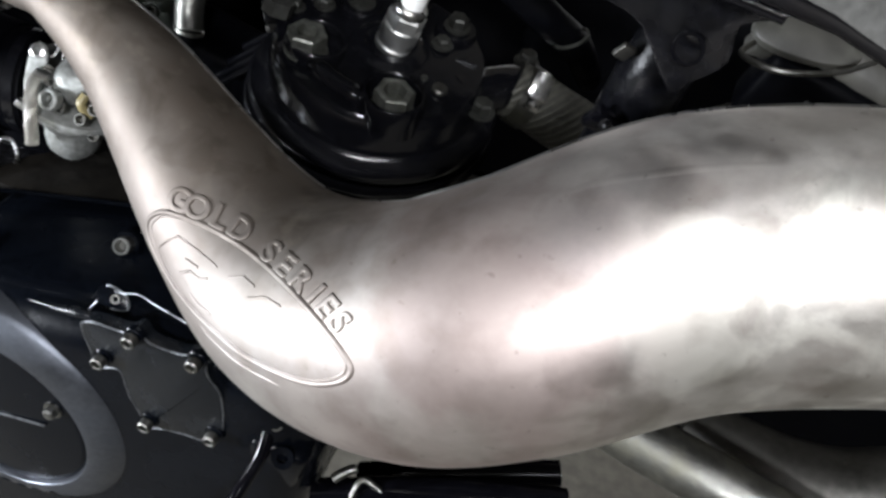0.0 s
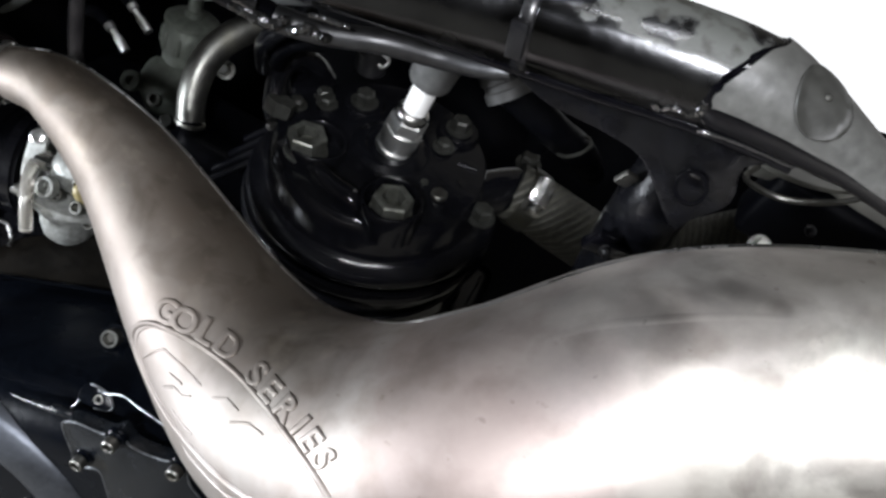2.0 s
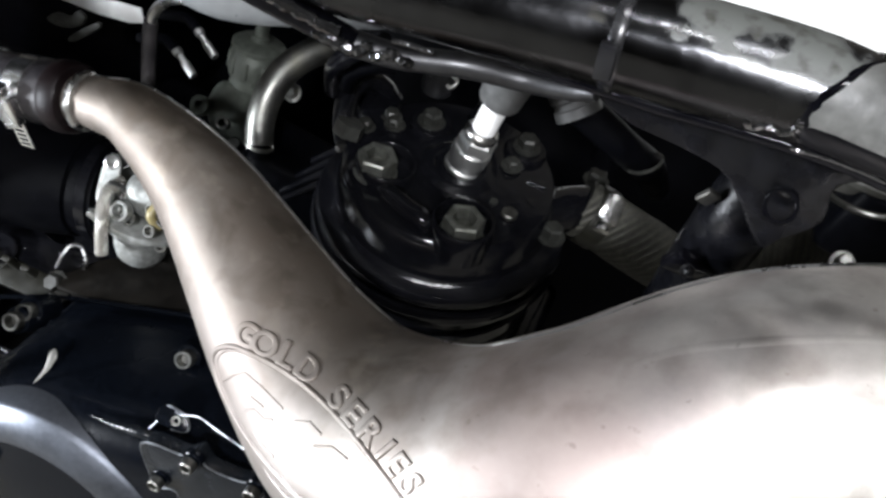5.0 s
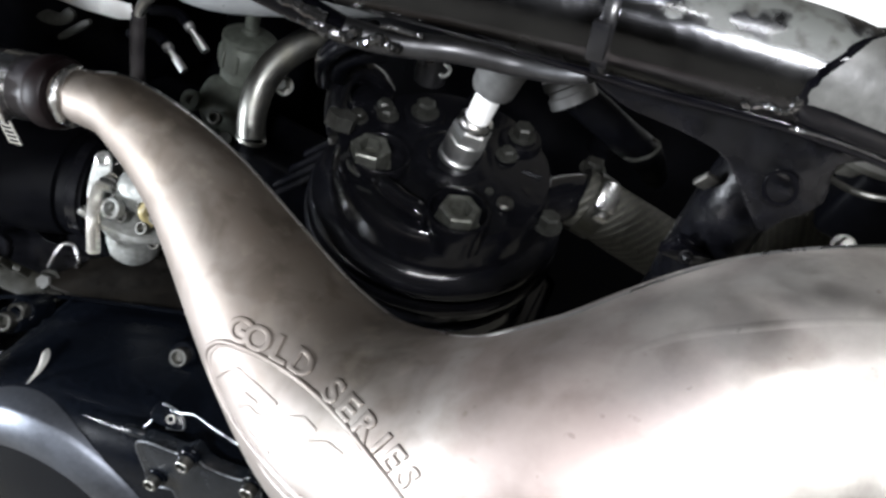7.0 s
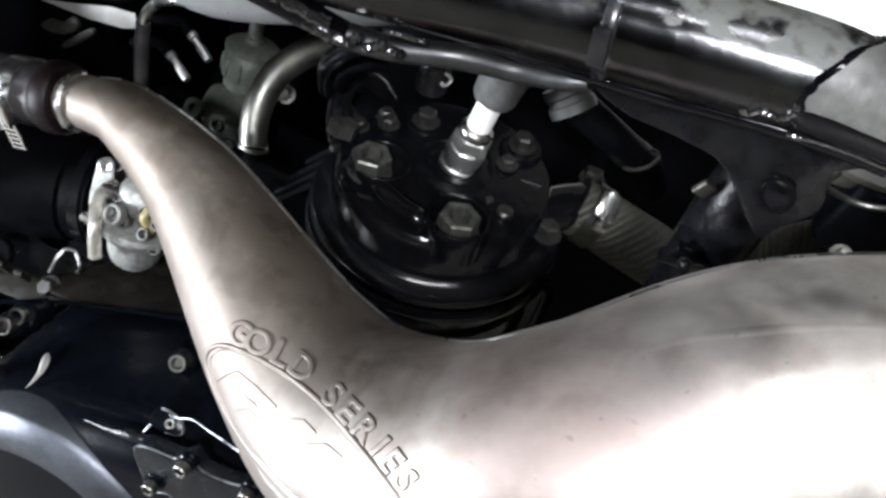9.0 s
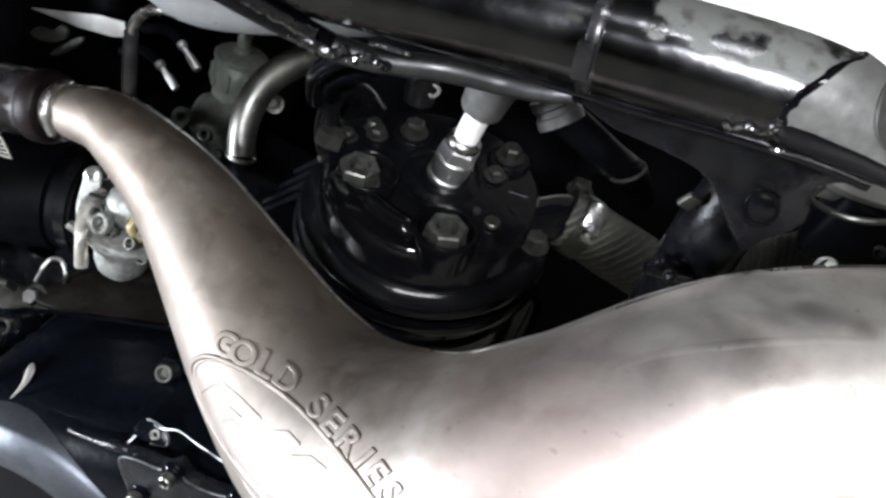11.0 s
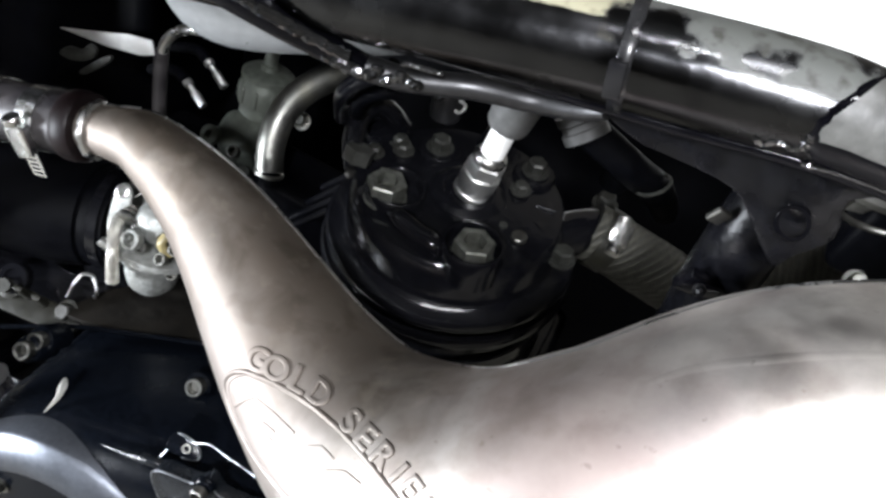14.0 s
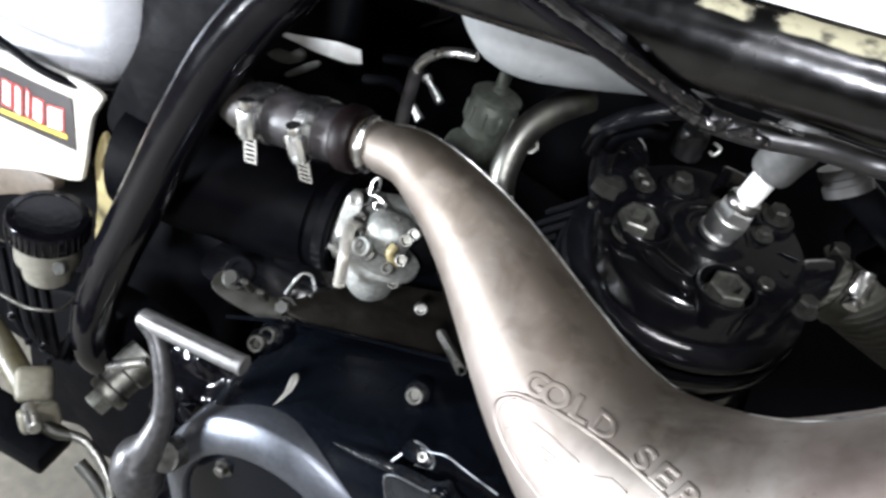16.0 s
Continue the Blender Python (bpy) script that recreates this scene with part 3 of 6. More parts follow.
def exhaust():
    pipe = thing("exhaust_pipe", "bare steel expansion chamber exhaust, heat-stained, with embossed lettering", "exhaust pipe", PIPE_ROWS[0][:3])
    bm = tube(PIPE_ROWS, 72, 14)
    from mathutils.bvhtree import BVHTree
    bm.normal_update()
    tree = BVHTree.FromBMesh(bm)
    body = part("chamber", bm, STEEL, pipe, "bare steel with brown heat tint", 60)
    o, u, v, d = START_VIEW

    def on(x, y, lift=0.0):
        """A point on the chamber, cast from the camera's first pose through a pixel."""
        way = (d + u * x + v * y).normalized()
        hit = tree.ray_cast(o, way)
        if hit[0] is None:
            hit = tree.find_nearest(o + way * 0.33)
        n = hit[1] if hit[1].dot(way) < 0 else -hit[1]
        return hit[0] + n * lift

    def from_pixel(a, b):
        return ((a - 784) / 1484, (441 - b) / 1484)
    # the oval border: an outer roll, a fine inner line and a second lip along the lower side
    oval = rounded([from_pixel(*p) for p in ((261, 396), (274, 379), (300, 377), (350, 394), (400, 419), (450, 453), (500, 498), (545, 547), (590, 602), (620, 650), (606, 674),
                                      (560, 681), (510, 669), (450, 641), (400, 606), (340, 548), (297, 490), (268, 432))], 8)
    c = Vector((sum(p[0] for p in oval) / len(oval), sum(p[1] for p in oval) / len(oval)))
    for scale, r, low in ((1.0, 0.0014, -0.0005), (0.955, 0.0006, -0.0002)):
        loop = [on(c.x + (x - c.x) * scale, c.y + (y - c.y) * scale, low) for x, y in oval]
        b2 = bmesh.new()
        sweep(b2, [(*p, r) for p in loop + loop[:2]], 10, False)
        part("emblem_border", b2, STEEL, body)
    lip = [(*on(*from_pixel(*p), -0.0004), r) for p, r in zip(((352, 574), (372, 598), (400, 624), (430, 648), (462, 667), (500, 688)), (0.0004, 0.0010, 0.0012, 0.0012, 0.0010, 0.0004))]
    part("emblem_border", tube(lip, 10), STEEL, body)
    # plain raised strokes in place of the maker's mark
    for stroke in (((280, 438), (298, 424), (315, 418), (348, 442), (384, 473)), ((405, 491), (431, 490), (451, 508)), ((438, 528), (470, 526), (496, 543)),
                   ((318, 483), (336, 480), (352, 494), (368, 493)), ((328, 458), (350, 474)), ((336, 520), (352, 540), (372, 556))):
        line = []
        for p, q in zip(stroke, stroke[1:]):
            line += [(p[0] + (q[0] - p[0]) * k / 6, p[1] + (q[1] - p[1]) * k / 6) for k in range(6)]
        b2 = bmesh.new()
        sweep(b2, [(*on(*from_pixel(*p), -0.0003), 0.0007) for p in line + [stroke[-1]]], 8)
        part("emblem_stroke", b2, STEEL, body)
    # the words along the border's upper side, each letter at its own place on the line
    arc = glide([(*from_pixel(*p), 0) for p in ((290, 364), (310, 372), (340, 385), (368, 396), (400, 412), (430, 432), (458, 453), (485, 477), (512, 502), (543, 532), (565, 557), (585, 582), (600, 600))], 12)
    wide = {"G": 1.05, "O": 1.08, "L": 1.1, "E": 1.0, "I": 1.0}
    for ch, at_x in zip("GOLDSERIES", (309, 343, 380, 414, 466, 492, 520, 546, 564, 586)):
        i = min(range(1, len(arc) - 1), key=lambda k: abs(arc[k][0] - from_pixel(at_x, 0)[0]))
        p = arc[i]
        dr = arc[i + 1] - arc[i - 1]
        dr = dr / np.linalg.norm(dr)
        up = np.array((-dr[1], dr[0], 0))
        fc = bpy.data.curves.new("letter", "FONT")
        fc.body, fc.size, fc.align_x, fc.resolution_u = ch, 1.0, "CENTER", 4
        fc.offset, fc.extrude, fc.bevel_depth, fc.bevel_resolution = -0.012, 0.02, 0.05, 2
        tmp = new("letter_tmp", fc)
        dg = bpy.context.evaluated_depsgraph_get()
        outline = bpy.data.meshes.new_from_object(tmp.evaluated_get(dg))
        bpy.data.objects.remove(tmp)
        b2 = bmesh.new()
        b2.from_mesh(outline)
        bpy.data.meshes.remove(outline)
        bmesh.ops.remove_doubles(b2, verts=b2.verts, dist=1e-4)
        bmesh.ops.triangulate(b2, faces=b2.faces)
        for _ in range(3):
            bmesh.ops.subdivide_edges(b2, edges=[e for e in b2.edges if e.calc_length() > 0.11], cuts=1)
            bmesh.ops.triangulate(b2, faces=b2.faces)
        for w in b2.verts:
            q = p + dr * w.co.x * 0.0375 * wide.get(ch, 0.95) + up * (w.co.y * 0.0405)
            w.co = on(q[0], q[1], 0.0001 + 0.0098 * w.co.z)
        part("letter", b2, STEEL, body, "raised letter", 60)
    # a low swell along the belly that follows the skin
    line = glide([(*p, 0) for p in ((880, 398), (940, 366), (1050, 326), (1180, 305), (1300, 294), (1430, 293), (1520, 300))], 10)
    swell = bmesh.new()
    grid = []
    for i, p in enumerate(line):
        d2 = line[min(i + 1, len(line) - 1)] - line[max(i - 1, 0)]
        d2 = d2 / np.linalg.norm(d2)
        fade = math.sin(math.pi * i / (len(line) - 1)) ** 0.5
        grid.append([swell.verts.new(on(*from_pixel(p[0] - d2[1] * w * 26, p[1] + d2[0] * w * 26), -0.0003 + 0.00042 * fade * math.exp(-(w / 0.5) ** 2))) for w in np.linspace(-1, 1, 13)])
    for p, q in zip(grid, grid[1:]):
        for k in range(12):
            swell.faces.new((p[k], p[k + 1], q[k + 1], q[k]))
    part("crease", swell, STEEL, body, "", 80)
    # the rolled weld at the small end and the seam along the chamber
    a, b = Vector(PIPE_ROWS[0][:3]), Vector(PIPE_ROWS[1][:3])
    m = along(a + (b - a) * 0.66, b - a)
    line = [m @ Vector((0.0131 * math.cos(t), 0.0131 * math.sin(t), 0)) for t in (2 * math.pi * k / 48 for k in range(49))]
    bm = bmesh.new()
    sweep(bm, [(*p, 0.0017 + 0.0013 * random.random()) for p in line], 8)
    part("weld_bead", bm, ZINC, pipe, "lumpy bright weld bead")
    rows = glide(PIPE_ROWS, 14)
    seam = []
    for i, r in enumerate(rows[4:-4]):
        q = Vector(r[:3])
        tg = Vector(rows[i + 5][:3]) - Vector(rows[i + 3][:3])
        view = Vector((-0.1, 0.78, -0.62))
        n = tg.cross(view).normalized()
        n = n if n.z > 0 else -n
        seam.append((*(q + (n * 0.985 - view * 0.15).normalized() * float(r[3]) * 0.9975), 0.0011))
    b2 = bmesh.new()
    sweep(b2, seam, 6)
    part("weld_seam", b2, ZINC, body, "thin bright weld seam")


# Eye, right, up and forward of the camera's first pose.
START_VIEW = [Vector(q) for q in ((0.0, 0.0, 0.8), (0.9187, 0.2984, 0.2588), (-0.3897, 0.5769, 0.7178), (-0.0649, 0.7603, -0.6463))]
exhaust()


SLOT = mesh_of(block((0.0011, 0.0058, 0.0006), Matrix(), 0), "slot", RUBBER)


def clamp(parent, p, d, r, screw_at, top=None, strap=None):
    """A worm-drive hose clamp: band, housing, slotted screw head and worm."""
    m = along(p, d)
    band = part("clamp_band", lathe([(r, -0.006), (r + 0.0009, -0.006), (r + 0.0009, 0.006), (r, 0.006)], m, 36), strap or CHROME, parent, "steel clamp band")
    out = (Vector(screw_at) - Vector(p))
    dv = Vector(d).normalized()
    out = (out - dv * out.dot(dv)).normalized()
    tang = dv.cross(out)
    hm = Matrix.Translation(Vector(p) + out * (r + 0.0035)) @ Matrix((tang, dv, out)).transposed().to_4x4()
    part("clamp_housing", block((0.016, 0.0125, 0.006), hm, 0.0015), CHROME, band)
    sc = lathe([(0, -0.009), (0.0028, -0.009), (0.0028, 0.0095), (0.0045, 0.0095), (0.0048, 0.010), (0.0048, 0.0135), (0.0043, 0.014), (0, 0.0142)],
               hm @ Matrix.Rotation(radians(90), 4, "Y"), 18)
    part("clamp_screw", sc, CHROME, band, "bright slotted screw")
    if top:
        tm = plate_at(Vector(p) + out * (r + 0.0022) - tang * 0.013 * top, out, tang)
        part("band_tail", block((0.022, 0.0095, 0.0010), tm, 0.0003, 1), CHROME, band, "slotted band end")
        for i in range(7):
            repeat("slot", SLOT, tm @ Matrix.Translation((-0.0085 + 0.0028 * i, 0, 0.0004)), band)
    bm = bmesh.new()
    for i in range(9):
        lathe([(0.0026, -0.0004), (0.0036, 0), (0.0026, 0.0004)], hm @ Matrix.Translation((0, 0, 0.0014)) @ Matrix.Rotation(radians(90), 4, "Y") @ Matrix.Translation((0, 0, -0.008 + 0.0019 * i)), 14, bm)
    part("worm_thread", bm, CHROME, band)


BROWNED = material("browned_steel", (0.018, 0.0155, 0.0135), 0.6, 0.3, 0, 200, 0.3, 0.2, 40, (0.03, 0.024, 0.02), 0.6)


def sleeve():
    a, b = Vector((-0.2860, 0.3290, 0.5712)), Vector((-0.3611, 0.3334, 0.5533))
    d = (a - b).normalized()
    s = thing("exhaust_sleeve", "black rubber exhaust sleeve held by two steel clamps", "rubber sleeve", a)
    L = 0.072
    prof = [(0.0128, 0), (0.0158, 0), (0.0168, 0.001), (0.0168, 0.008), (0.0158, 0.010), (0.0162, 0.012), (0.0162, L * 0.75), (0.0172, L * 0.76), (0.0172, L * 0.8),
            (0.0160, L * 0.82), (0.0160, L), (0.012, L)]
    part("sleeve", lathe(prof, along(a, -d), 36), SLEEVE, s)
    part("sleeve_ring", lathe([(0.0150, -0.0055), (0.0176, -0.0052), (0.0186, -0.004), (0.0188, 0.0), (0.0182, 0.0045), (0.0172, 0.0062), (0.0130, 0.0066)], along(a - d * 0.003, d), 36), MAROON, s, "dark maroon rubber ring")
    for k, lean in ((0.0255, -0.20), (0.060, 0.05)):
        p = a - d * k
        clamp(s, p, -d, 0.0164, p + Vector((0, -0.98, lean)), 1.0)
    t = thing("silencer_pipe", "dark steel silencer inlet pipe running back from the sleeve", "exhaust pipe", b)
    part("inlet", tube([(*(b + d * 0.02), 0.0145), (*b, 0.0145), (*(b - d * 0.03 + Vector((0, 0.016, 0))), 0.0145), (*(b - d * 0.06 + Vector((0, 0.045, -0.002))), 0.0145), (*(b - d * 0.12 + Vector((0, 0.10, -0.01))), 0.016)], 28), BROWNED, t)


sleeve()

# ---- frame ----


def rope(points, r, drops, closed=False):
    """A weld: one lumpy bead laid along a line."""
    line = glide(points, 9)
    n = len(line)
    rows = [(*(Vector(p[:3]) + Vector((random.random() - 0.5, random.random() - 0.5, random.random() - 0.5)) * r * 0.35),
             r * (0.8 + 0.2 * abs(math.sin(math.pi * drops * i / n)) + 0.25 * random.random())) for i, p in enumerate(line)]
    bm = bmesh.new()
    sweep(bm, rows, 8)
    return bm


RECESS_AT = (0.0515, 46)


def frame_tubes():
    f = thing("machine_frame", "glossy black welded tube frame with scuffed paint", "frame", (-0.1, 0.29, 0.70))
    main = [(-0.62, 0.272, 0.656, 0.0178), (-0.30, 0.2800, 0.6905, 0.0178), (-0.1281, 0.2850, 0.7092, 0.0178), (-0.0386, 0.2874, 0.7190, 0.0178),
            (0.025, 0.2880, 0.7244, 0.0169), (0.052, 0.2866, 0.7218, 0.0133), (0.080, 0.2860, 0.7145, 0.0075), (0.112, 0.2862, 0.7025, 0.0058), (0.155, 0.2880, 0.6830, 0.0050)]
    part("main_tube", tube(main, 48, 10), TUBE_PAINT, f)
    # weld where the neck begins
    def on_tube(x, up, lift=0.0):
        """A point on the main tube's skin: place along it, and degrees upwards from the open side."""
        q = min(glide(main, 40), key=lambda w: abs(w[0] - x))
        return Vector(q[:3]) + Vector((0, -math.cos(radians(up)), math.sin(radians(up)))) * (float(q[3]) + lift)
    # the neck, a wider casting pushed over the tube with a slanting end
    def lip(k):
        k = (k + 180) % 360 - 180
        return 0.020 + (min(0.010 * (k / 62) ** 1.3, 0.014) if k > 0 else min(0.004 * (k / 49) ** 2, 0.014))
    nb = bmesh.new()
    grid = []
    for s in (-0.01, 0.0, 0.01, 0.03, 0.08, 0.2, 0.35, 0.5, 0.65, 0.8, 1.0):
        grid.append([nb.verts.new(on_tube(lip(k) + (0.152 - lip(k)) * s, k, -0.0006 if s < 0 else 0.0004 + 0.0006 * min(s / 0.03, 1.0))) for k in range(0, 360, 6)])
    for p, q in zip(grid, grid[1:]):
        for k in range(60):
            nb.faces.new((p[k], p[(k + 1) % 60], q[(k + 1) % 60], q[k]))
    nb.faces.new(grid[-1])
    neck = part("neck", nb, GLOSS, f, "black neck casting with a lighter painted top", 60)
    # The neck's bright upper side, a reflection, is put into this lighter skin.
    db = bmesh.new()
    light_rows = []
    for s in (0.015, 0.03, 0.08, 0.2, 0.35, 0.5, 0.65, 0.8, 1.0):
        light_rows.append([db.verts.new(on_tube(lip(k) + (0.152 - lip(k)) * s, k, 0.0014 - (0.0009 if k in (-18, 198) else 0.0))) for k in range(-18, 199, 6)])
    for p, q in zip(light_rows, light_rows[1:]):
        for k in range(len(p) - 1):
            db.faces.new((p[k], p[k + 1], q[k + 1], q[k]))
    part("lightened_top", db, NECK_LIGHT_TONE, neck, "grey top of the neck, lightened for the ceiling's reflection", 60)
    # a thin round patch on the neck's shoulder, toned darker like a shaded recess
    rb = bmesh.new()
    rings = []
    for q, lift in ((1.0, 0.0017), (0.95, 0.0026), (0.88, 0.0019), (0.6, 0.0018), (0.3, 0.0018), (0.05, 0.0018)):
        rings.append([rb.verts.new(on_tube(RECESS_AT[0] + 0.0098 * q * math.cos(a), RECESS_AT[1] + 44 * q * math.sin(a), lift)) for a in (2 * math.pi * n / 40 for n in range(40))])
    for p, q in zip(rings, rings[1:]):
        for n in range(40):
            rb.faces.new((p[n], p[(n + 1) % 40], q[(n + 1) % 40], q[n]))
    rb.faces.new(rings[-1])
    part("neck_recess", rb, RECESS, neck, "round patch toned darker as a shallow recess", 60)
    part("rivet", lathe(turned(0.0012, 0.0014, 0.0004), along(on_tube(RECESS_AT[0], RECESS_AT[1] + 5, 0.0016), (0.30, -0.62, 0.73)), 12), OLD_ZINC, neck)
    part("weld_bead", tube([(*on_tube(lip(k), k, 0.0002), 0.0005 + 0.0001 * math.sin(k * 0.4)) for k in range(-90, 131, 5)], 8, 2), GLOSS, f, "thin black painted weld")
    part("weld_bead", rope([on_tube(0.006, -37), on_tube(0.0095, -47), on_tube(0.012, -35), on_tube(0.015, -34), on_tube(0.018, -38), on_tube(0.0205, -28), on_tube(0.0205, -12)], 0.0012, 9), WELD, f, "lumpy black painted weld")
    # brace that runs up to the back and its welds
    j = Vector((-0.1269, 0.2852, 0.6814))
    part("brace_tube", tube([(*j, 0.0052), (-0.1411, 0.2776, 0.6875, .0054), (-0.1541, 0.2701, 0.6933, .0056), (-0.1678, 0.2645, 0.6985, .0056), (-0.1820, 0.2624, 0.7024, .0056), (-0.1939, 0.2620, 0.7051, .0056), (-0.2093, 0.2627, 0.7081, .0056), (-0.2428, 0.2697, 0.7123, .0056)], 24), GLOSS, f)
    part("weld_bead", rope([(-0.1952, 0.2554, 0.7097), (-0.1833, 0.2557, 0.7070), (-0.1695, 0.2574, 0.7034), (-0.1560, 0.2623, 0.6983), (-0.1427, 0.2703, 0.6922), (-0.1296, 0.2768, 0.6868)], 0.0021, 22), WELD, f, "lumpy black painted weld")
    part("weld_bead", rope([(-0.1400, 0.2760, 0.6850), (-0.1332, 0.2762, 0.6842), (-0.1276, 0.2768, 0.6832), (-0.1228, 0.2775, 0.6828), (-0.1190, 0.2775, 0.6850), (-0.1185, 0.2772, 0.6872)], 0.0021, 7), WELD, f, "lumpy black painted weld")
    part("weld_bead", rope([(-0.1160, 0.2785, 0.6826), (-0.1120, 0.2785, 0.6850), (-0.1095, 0.2785, 0.6866), (-0.1062, 0.2795, 0.6850), (-0.1030, 0.2810, 0.6846)], 0.0018, 6), WELD, f, "lumpy black painted weld")
    part("weld_bead", rope([(-0.1085, 0.2742, 0.6935), (-0.1037, 0.2744, 0.6941), (-0.0985, 0.2746, 0.6944), (-0.0940, 0.2748, 0.6948)], 0.0009, 14), WELD, f, "fine rippled weld")
    part("lower_tube", tube([(*j, 0.0050), (-0.1089, 0.2886, 0.6818, .0046), (-0.0856, 0.2938, 0.6858, .0046), (-0.0660, 0.3000, 0.6860, .0044), (-0.0492, 0.2981, 0.6901, .0040), (-0.0394, 0.2945, 0.6945, .0030)], 20), DULL_TUBE, f, "dull grey-black tube")
    # thin rod hugging the underside of the main tube, through the tie to the neck
    part("under_rod", tube([(-0.0860, 0.2885, 0.6950, .0014),  (-0.0592, 0.2885, 0.6975, .0024), (-0.0392, 0.2880, 0.6990, .0025), (-0.0132, 0.2880, 0.7012, .0025), (0.0108, 0.2880, 0.7040, .0026), (0.0258, 0.2880, 0.7054, .0028), (0.0396, 0.2880, 0.7062, .0030), (0.0560, 0.2880, 0.7060, .0034)], 16), GLOSS, f)
    part("weld_bead", rope([(0.024, 0.2843, 0.7060), (0.034, 0.2838, 0.7076), (0.044, 0.2835, 0.7080), (0.056, 0.2838, 0.7075)], 0.0010, 8), WELD, f, "lumpy black painted weld")
    part("ring_lug", lathe([(0.0050, -0.0012), (0.0060, -0.0012), (0.0064, 0.0), (0.0060, 0.0012), (0.0050, 0.0012), (0.0048, 0.0), (0.0050, -0.0012)], along((0.0335, 0.2985, 0.6790), (0.1, -0.8, 0.55)), 24), GLOSS, f, "black ring welded to the gusset")
    # strut going down to the engine, with its lugs
    part("strut", tube([(0.0382, 0.3592, 0.6919, .014), (0.0343, 0.3486, 0.6705, .0155), (0.0302, 0.3455, 0.6421, .016), (0.0290, 0.3547, 0.6040, .016), (0.0292, 0.3719, 0.5339, .015), (0.0359, 0.3794, 0.4238, .015)], 28), SCUFFED, f, "scuffed black strut")
    gus = slab(rounded([(-0.0404, 0.6924), (-0.0060, 0.7033), (0.0222, 0.7129), (0.0503, 0.7247), (0.0624, 0.7031), (0.0469, 0.6921), (0.0495, 0.6779), (0.0406, 0.6655), (0.0344, 0.6590), (0.0151, 0.6784), (0.0009, 0.6827), (-0.0161, 0.6838), (-0.0271, 0.6850)], 3), 0.006, facing(0.308), 0.0015)
    part("gusset", gus, SCUFFED, f, "scuffed black gusset plate")
    part("tab", block((0.007, 0.003, 0.008), Matrix.Translation((0.0146, 0.3324, 0.6542)) @ Euler((0.4, 0.35, 0.5)).to_matrix().to_4x4(), 0.001), DULL_STEEL, f, "small bare metal tab")
    part("hanger", wire([(0.0280, 0.3089, 0.6867), (0.0283, 0.3046, 0.6844), (0.0323, 0.3028, 0.6825), (0.0372, 0.3038, 0.6825)], 0.0014), WELD, f)
    part("mount_block", block((0.11, 0.03, 0.045), Matrix.Translation((0.1383, 0.4344, 0.6190)) @ Euler((0.2, 0.15, 0.0)).to_matrix().to_4x4(), 0.006, 3), RUBBER, f)
    repeat("bolt", HEX_SMALL, along((0.0912, 0.3953, 0.6164), (0.0, -0.7, 0.7)), f, "bright bolt head")
    part("lug", block((0.018, 0.006, 0.014), Matrix.Translation((0.0202, 0.3336, 0.6205)) @ Euler((0.5, 0.3, 0.4)).to_matrix().to_4x4(), 0.0015), GLOSS, f)
    for p in ((0.0199, 0.3213, 0.6254), (0.0243, 0.3344, 0.6373)):
        repeat("bolt", HEX_TINY, along(p, (0.1, -0.8, 0.6)), f, "black painted bolt head")
    # rear upright
    rear = [(-0.3250, 0.3260, 0.6750, 0.0162), (-0.3353, 0.3200, 0.6444, 0.0162), (-0.3498, 0.3205, 0.6234, 0.0162), (-0.3715, 0.3210, 0.5880, 0.0162), (-0.3880, 0.3215, 0.5519, 0.0162), (-0.4061, 0.3220, 0.5074, 0.0162), (-0.4286, 0.3225, 0.4465, 0.0162), (-0.4525, 0.3230, 0.3818, 0.0162), (-0.4689, 0.3235, 0.3199, 0.0162), (-0.4730, 0.3300, 0.2750, 0.0162), (-0.4700, 0.3550, 0.2450, 0.0162), (-0.4600, 0.4100, 0.2280, 0.0162), (-0.4500, 0.4800, 0.2200, 0.0162)]
    part("rear_tube", tube(rear, 32, 6), GLOSS, f)
    # Dark plate and bolts added to stand in for unclear dark parts.
    part("tube_backing", slab(rounded([(-0.5765, 0.1900), (-0.5700, 0.2600), (-0.5013, 0.3000), (-0.4300, 0.2900), (-0.4200, 0.1859), (-0.4450, 0.1300), (-0.4860, 0.1050), (-0.5096, 0.1250), (-0.5445, 0.1120), (-0.5682, 0.1250)], 5), 0.030, facing(0.380), 0.006), RUBBER, f, "dull black backing plate added below the rear tube")
    for x, z in ((-0.5300, 0.1700), (-0.4650, 0.1750), (-0.4900, 0.2350)):
        repeat("bolt", HEX_TINY, along((x, 0.365, z), (0, -1, 0)), f, "black painted bolt head")
    repeat("bolt", SOCKET_SMALL, along((-0.3691, 0.3251, 0.6032), (0.1, -0.8, 0.5)), f, "small bright rivet")
    # lower rail under the chamber
    part("bottom_rail", tube([(-0.0459, 0.2832, 0.3332, .012), (0.0301, 0.2964, 0.3720, .012), (0.0947, 0.3126, 0.3847, .012)], 20), GLOSS, f)
    part("bottom_rail", tube([(-0.0257, 0.3148, 0.3219, .012), (0.0269, 0.3285, 0.3483, .011), (0.0907, 0.3487, 0.3656, .010)], 16), GLOSS, f)


frame_tubes()


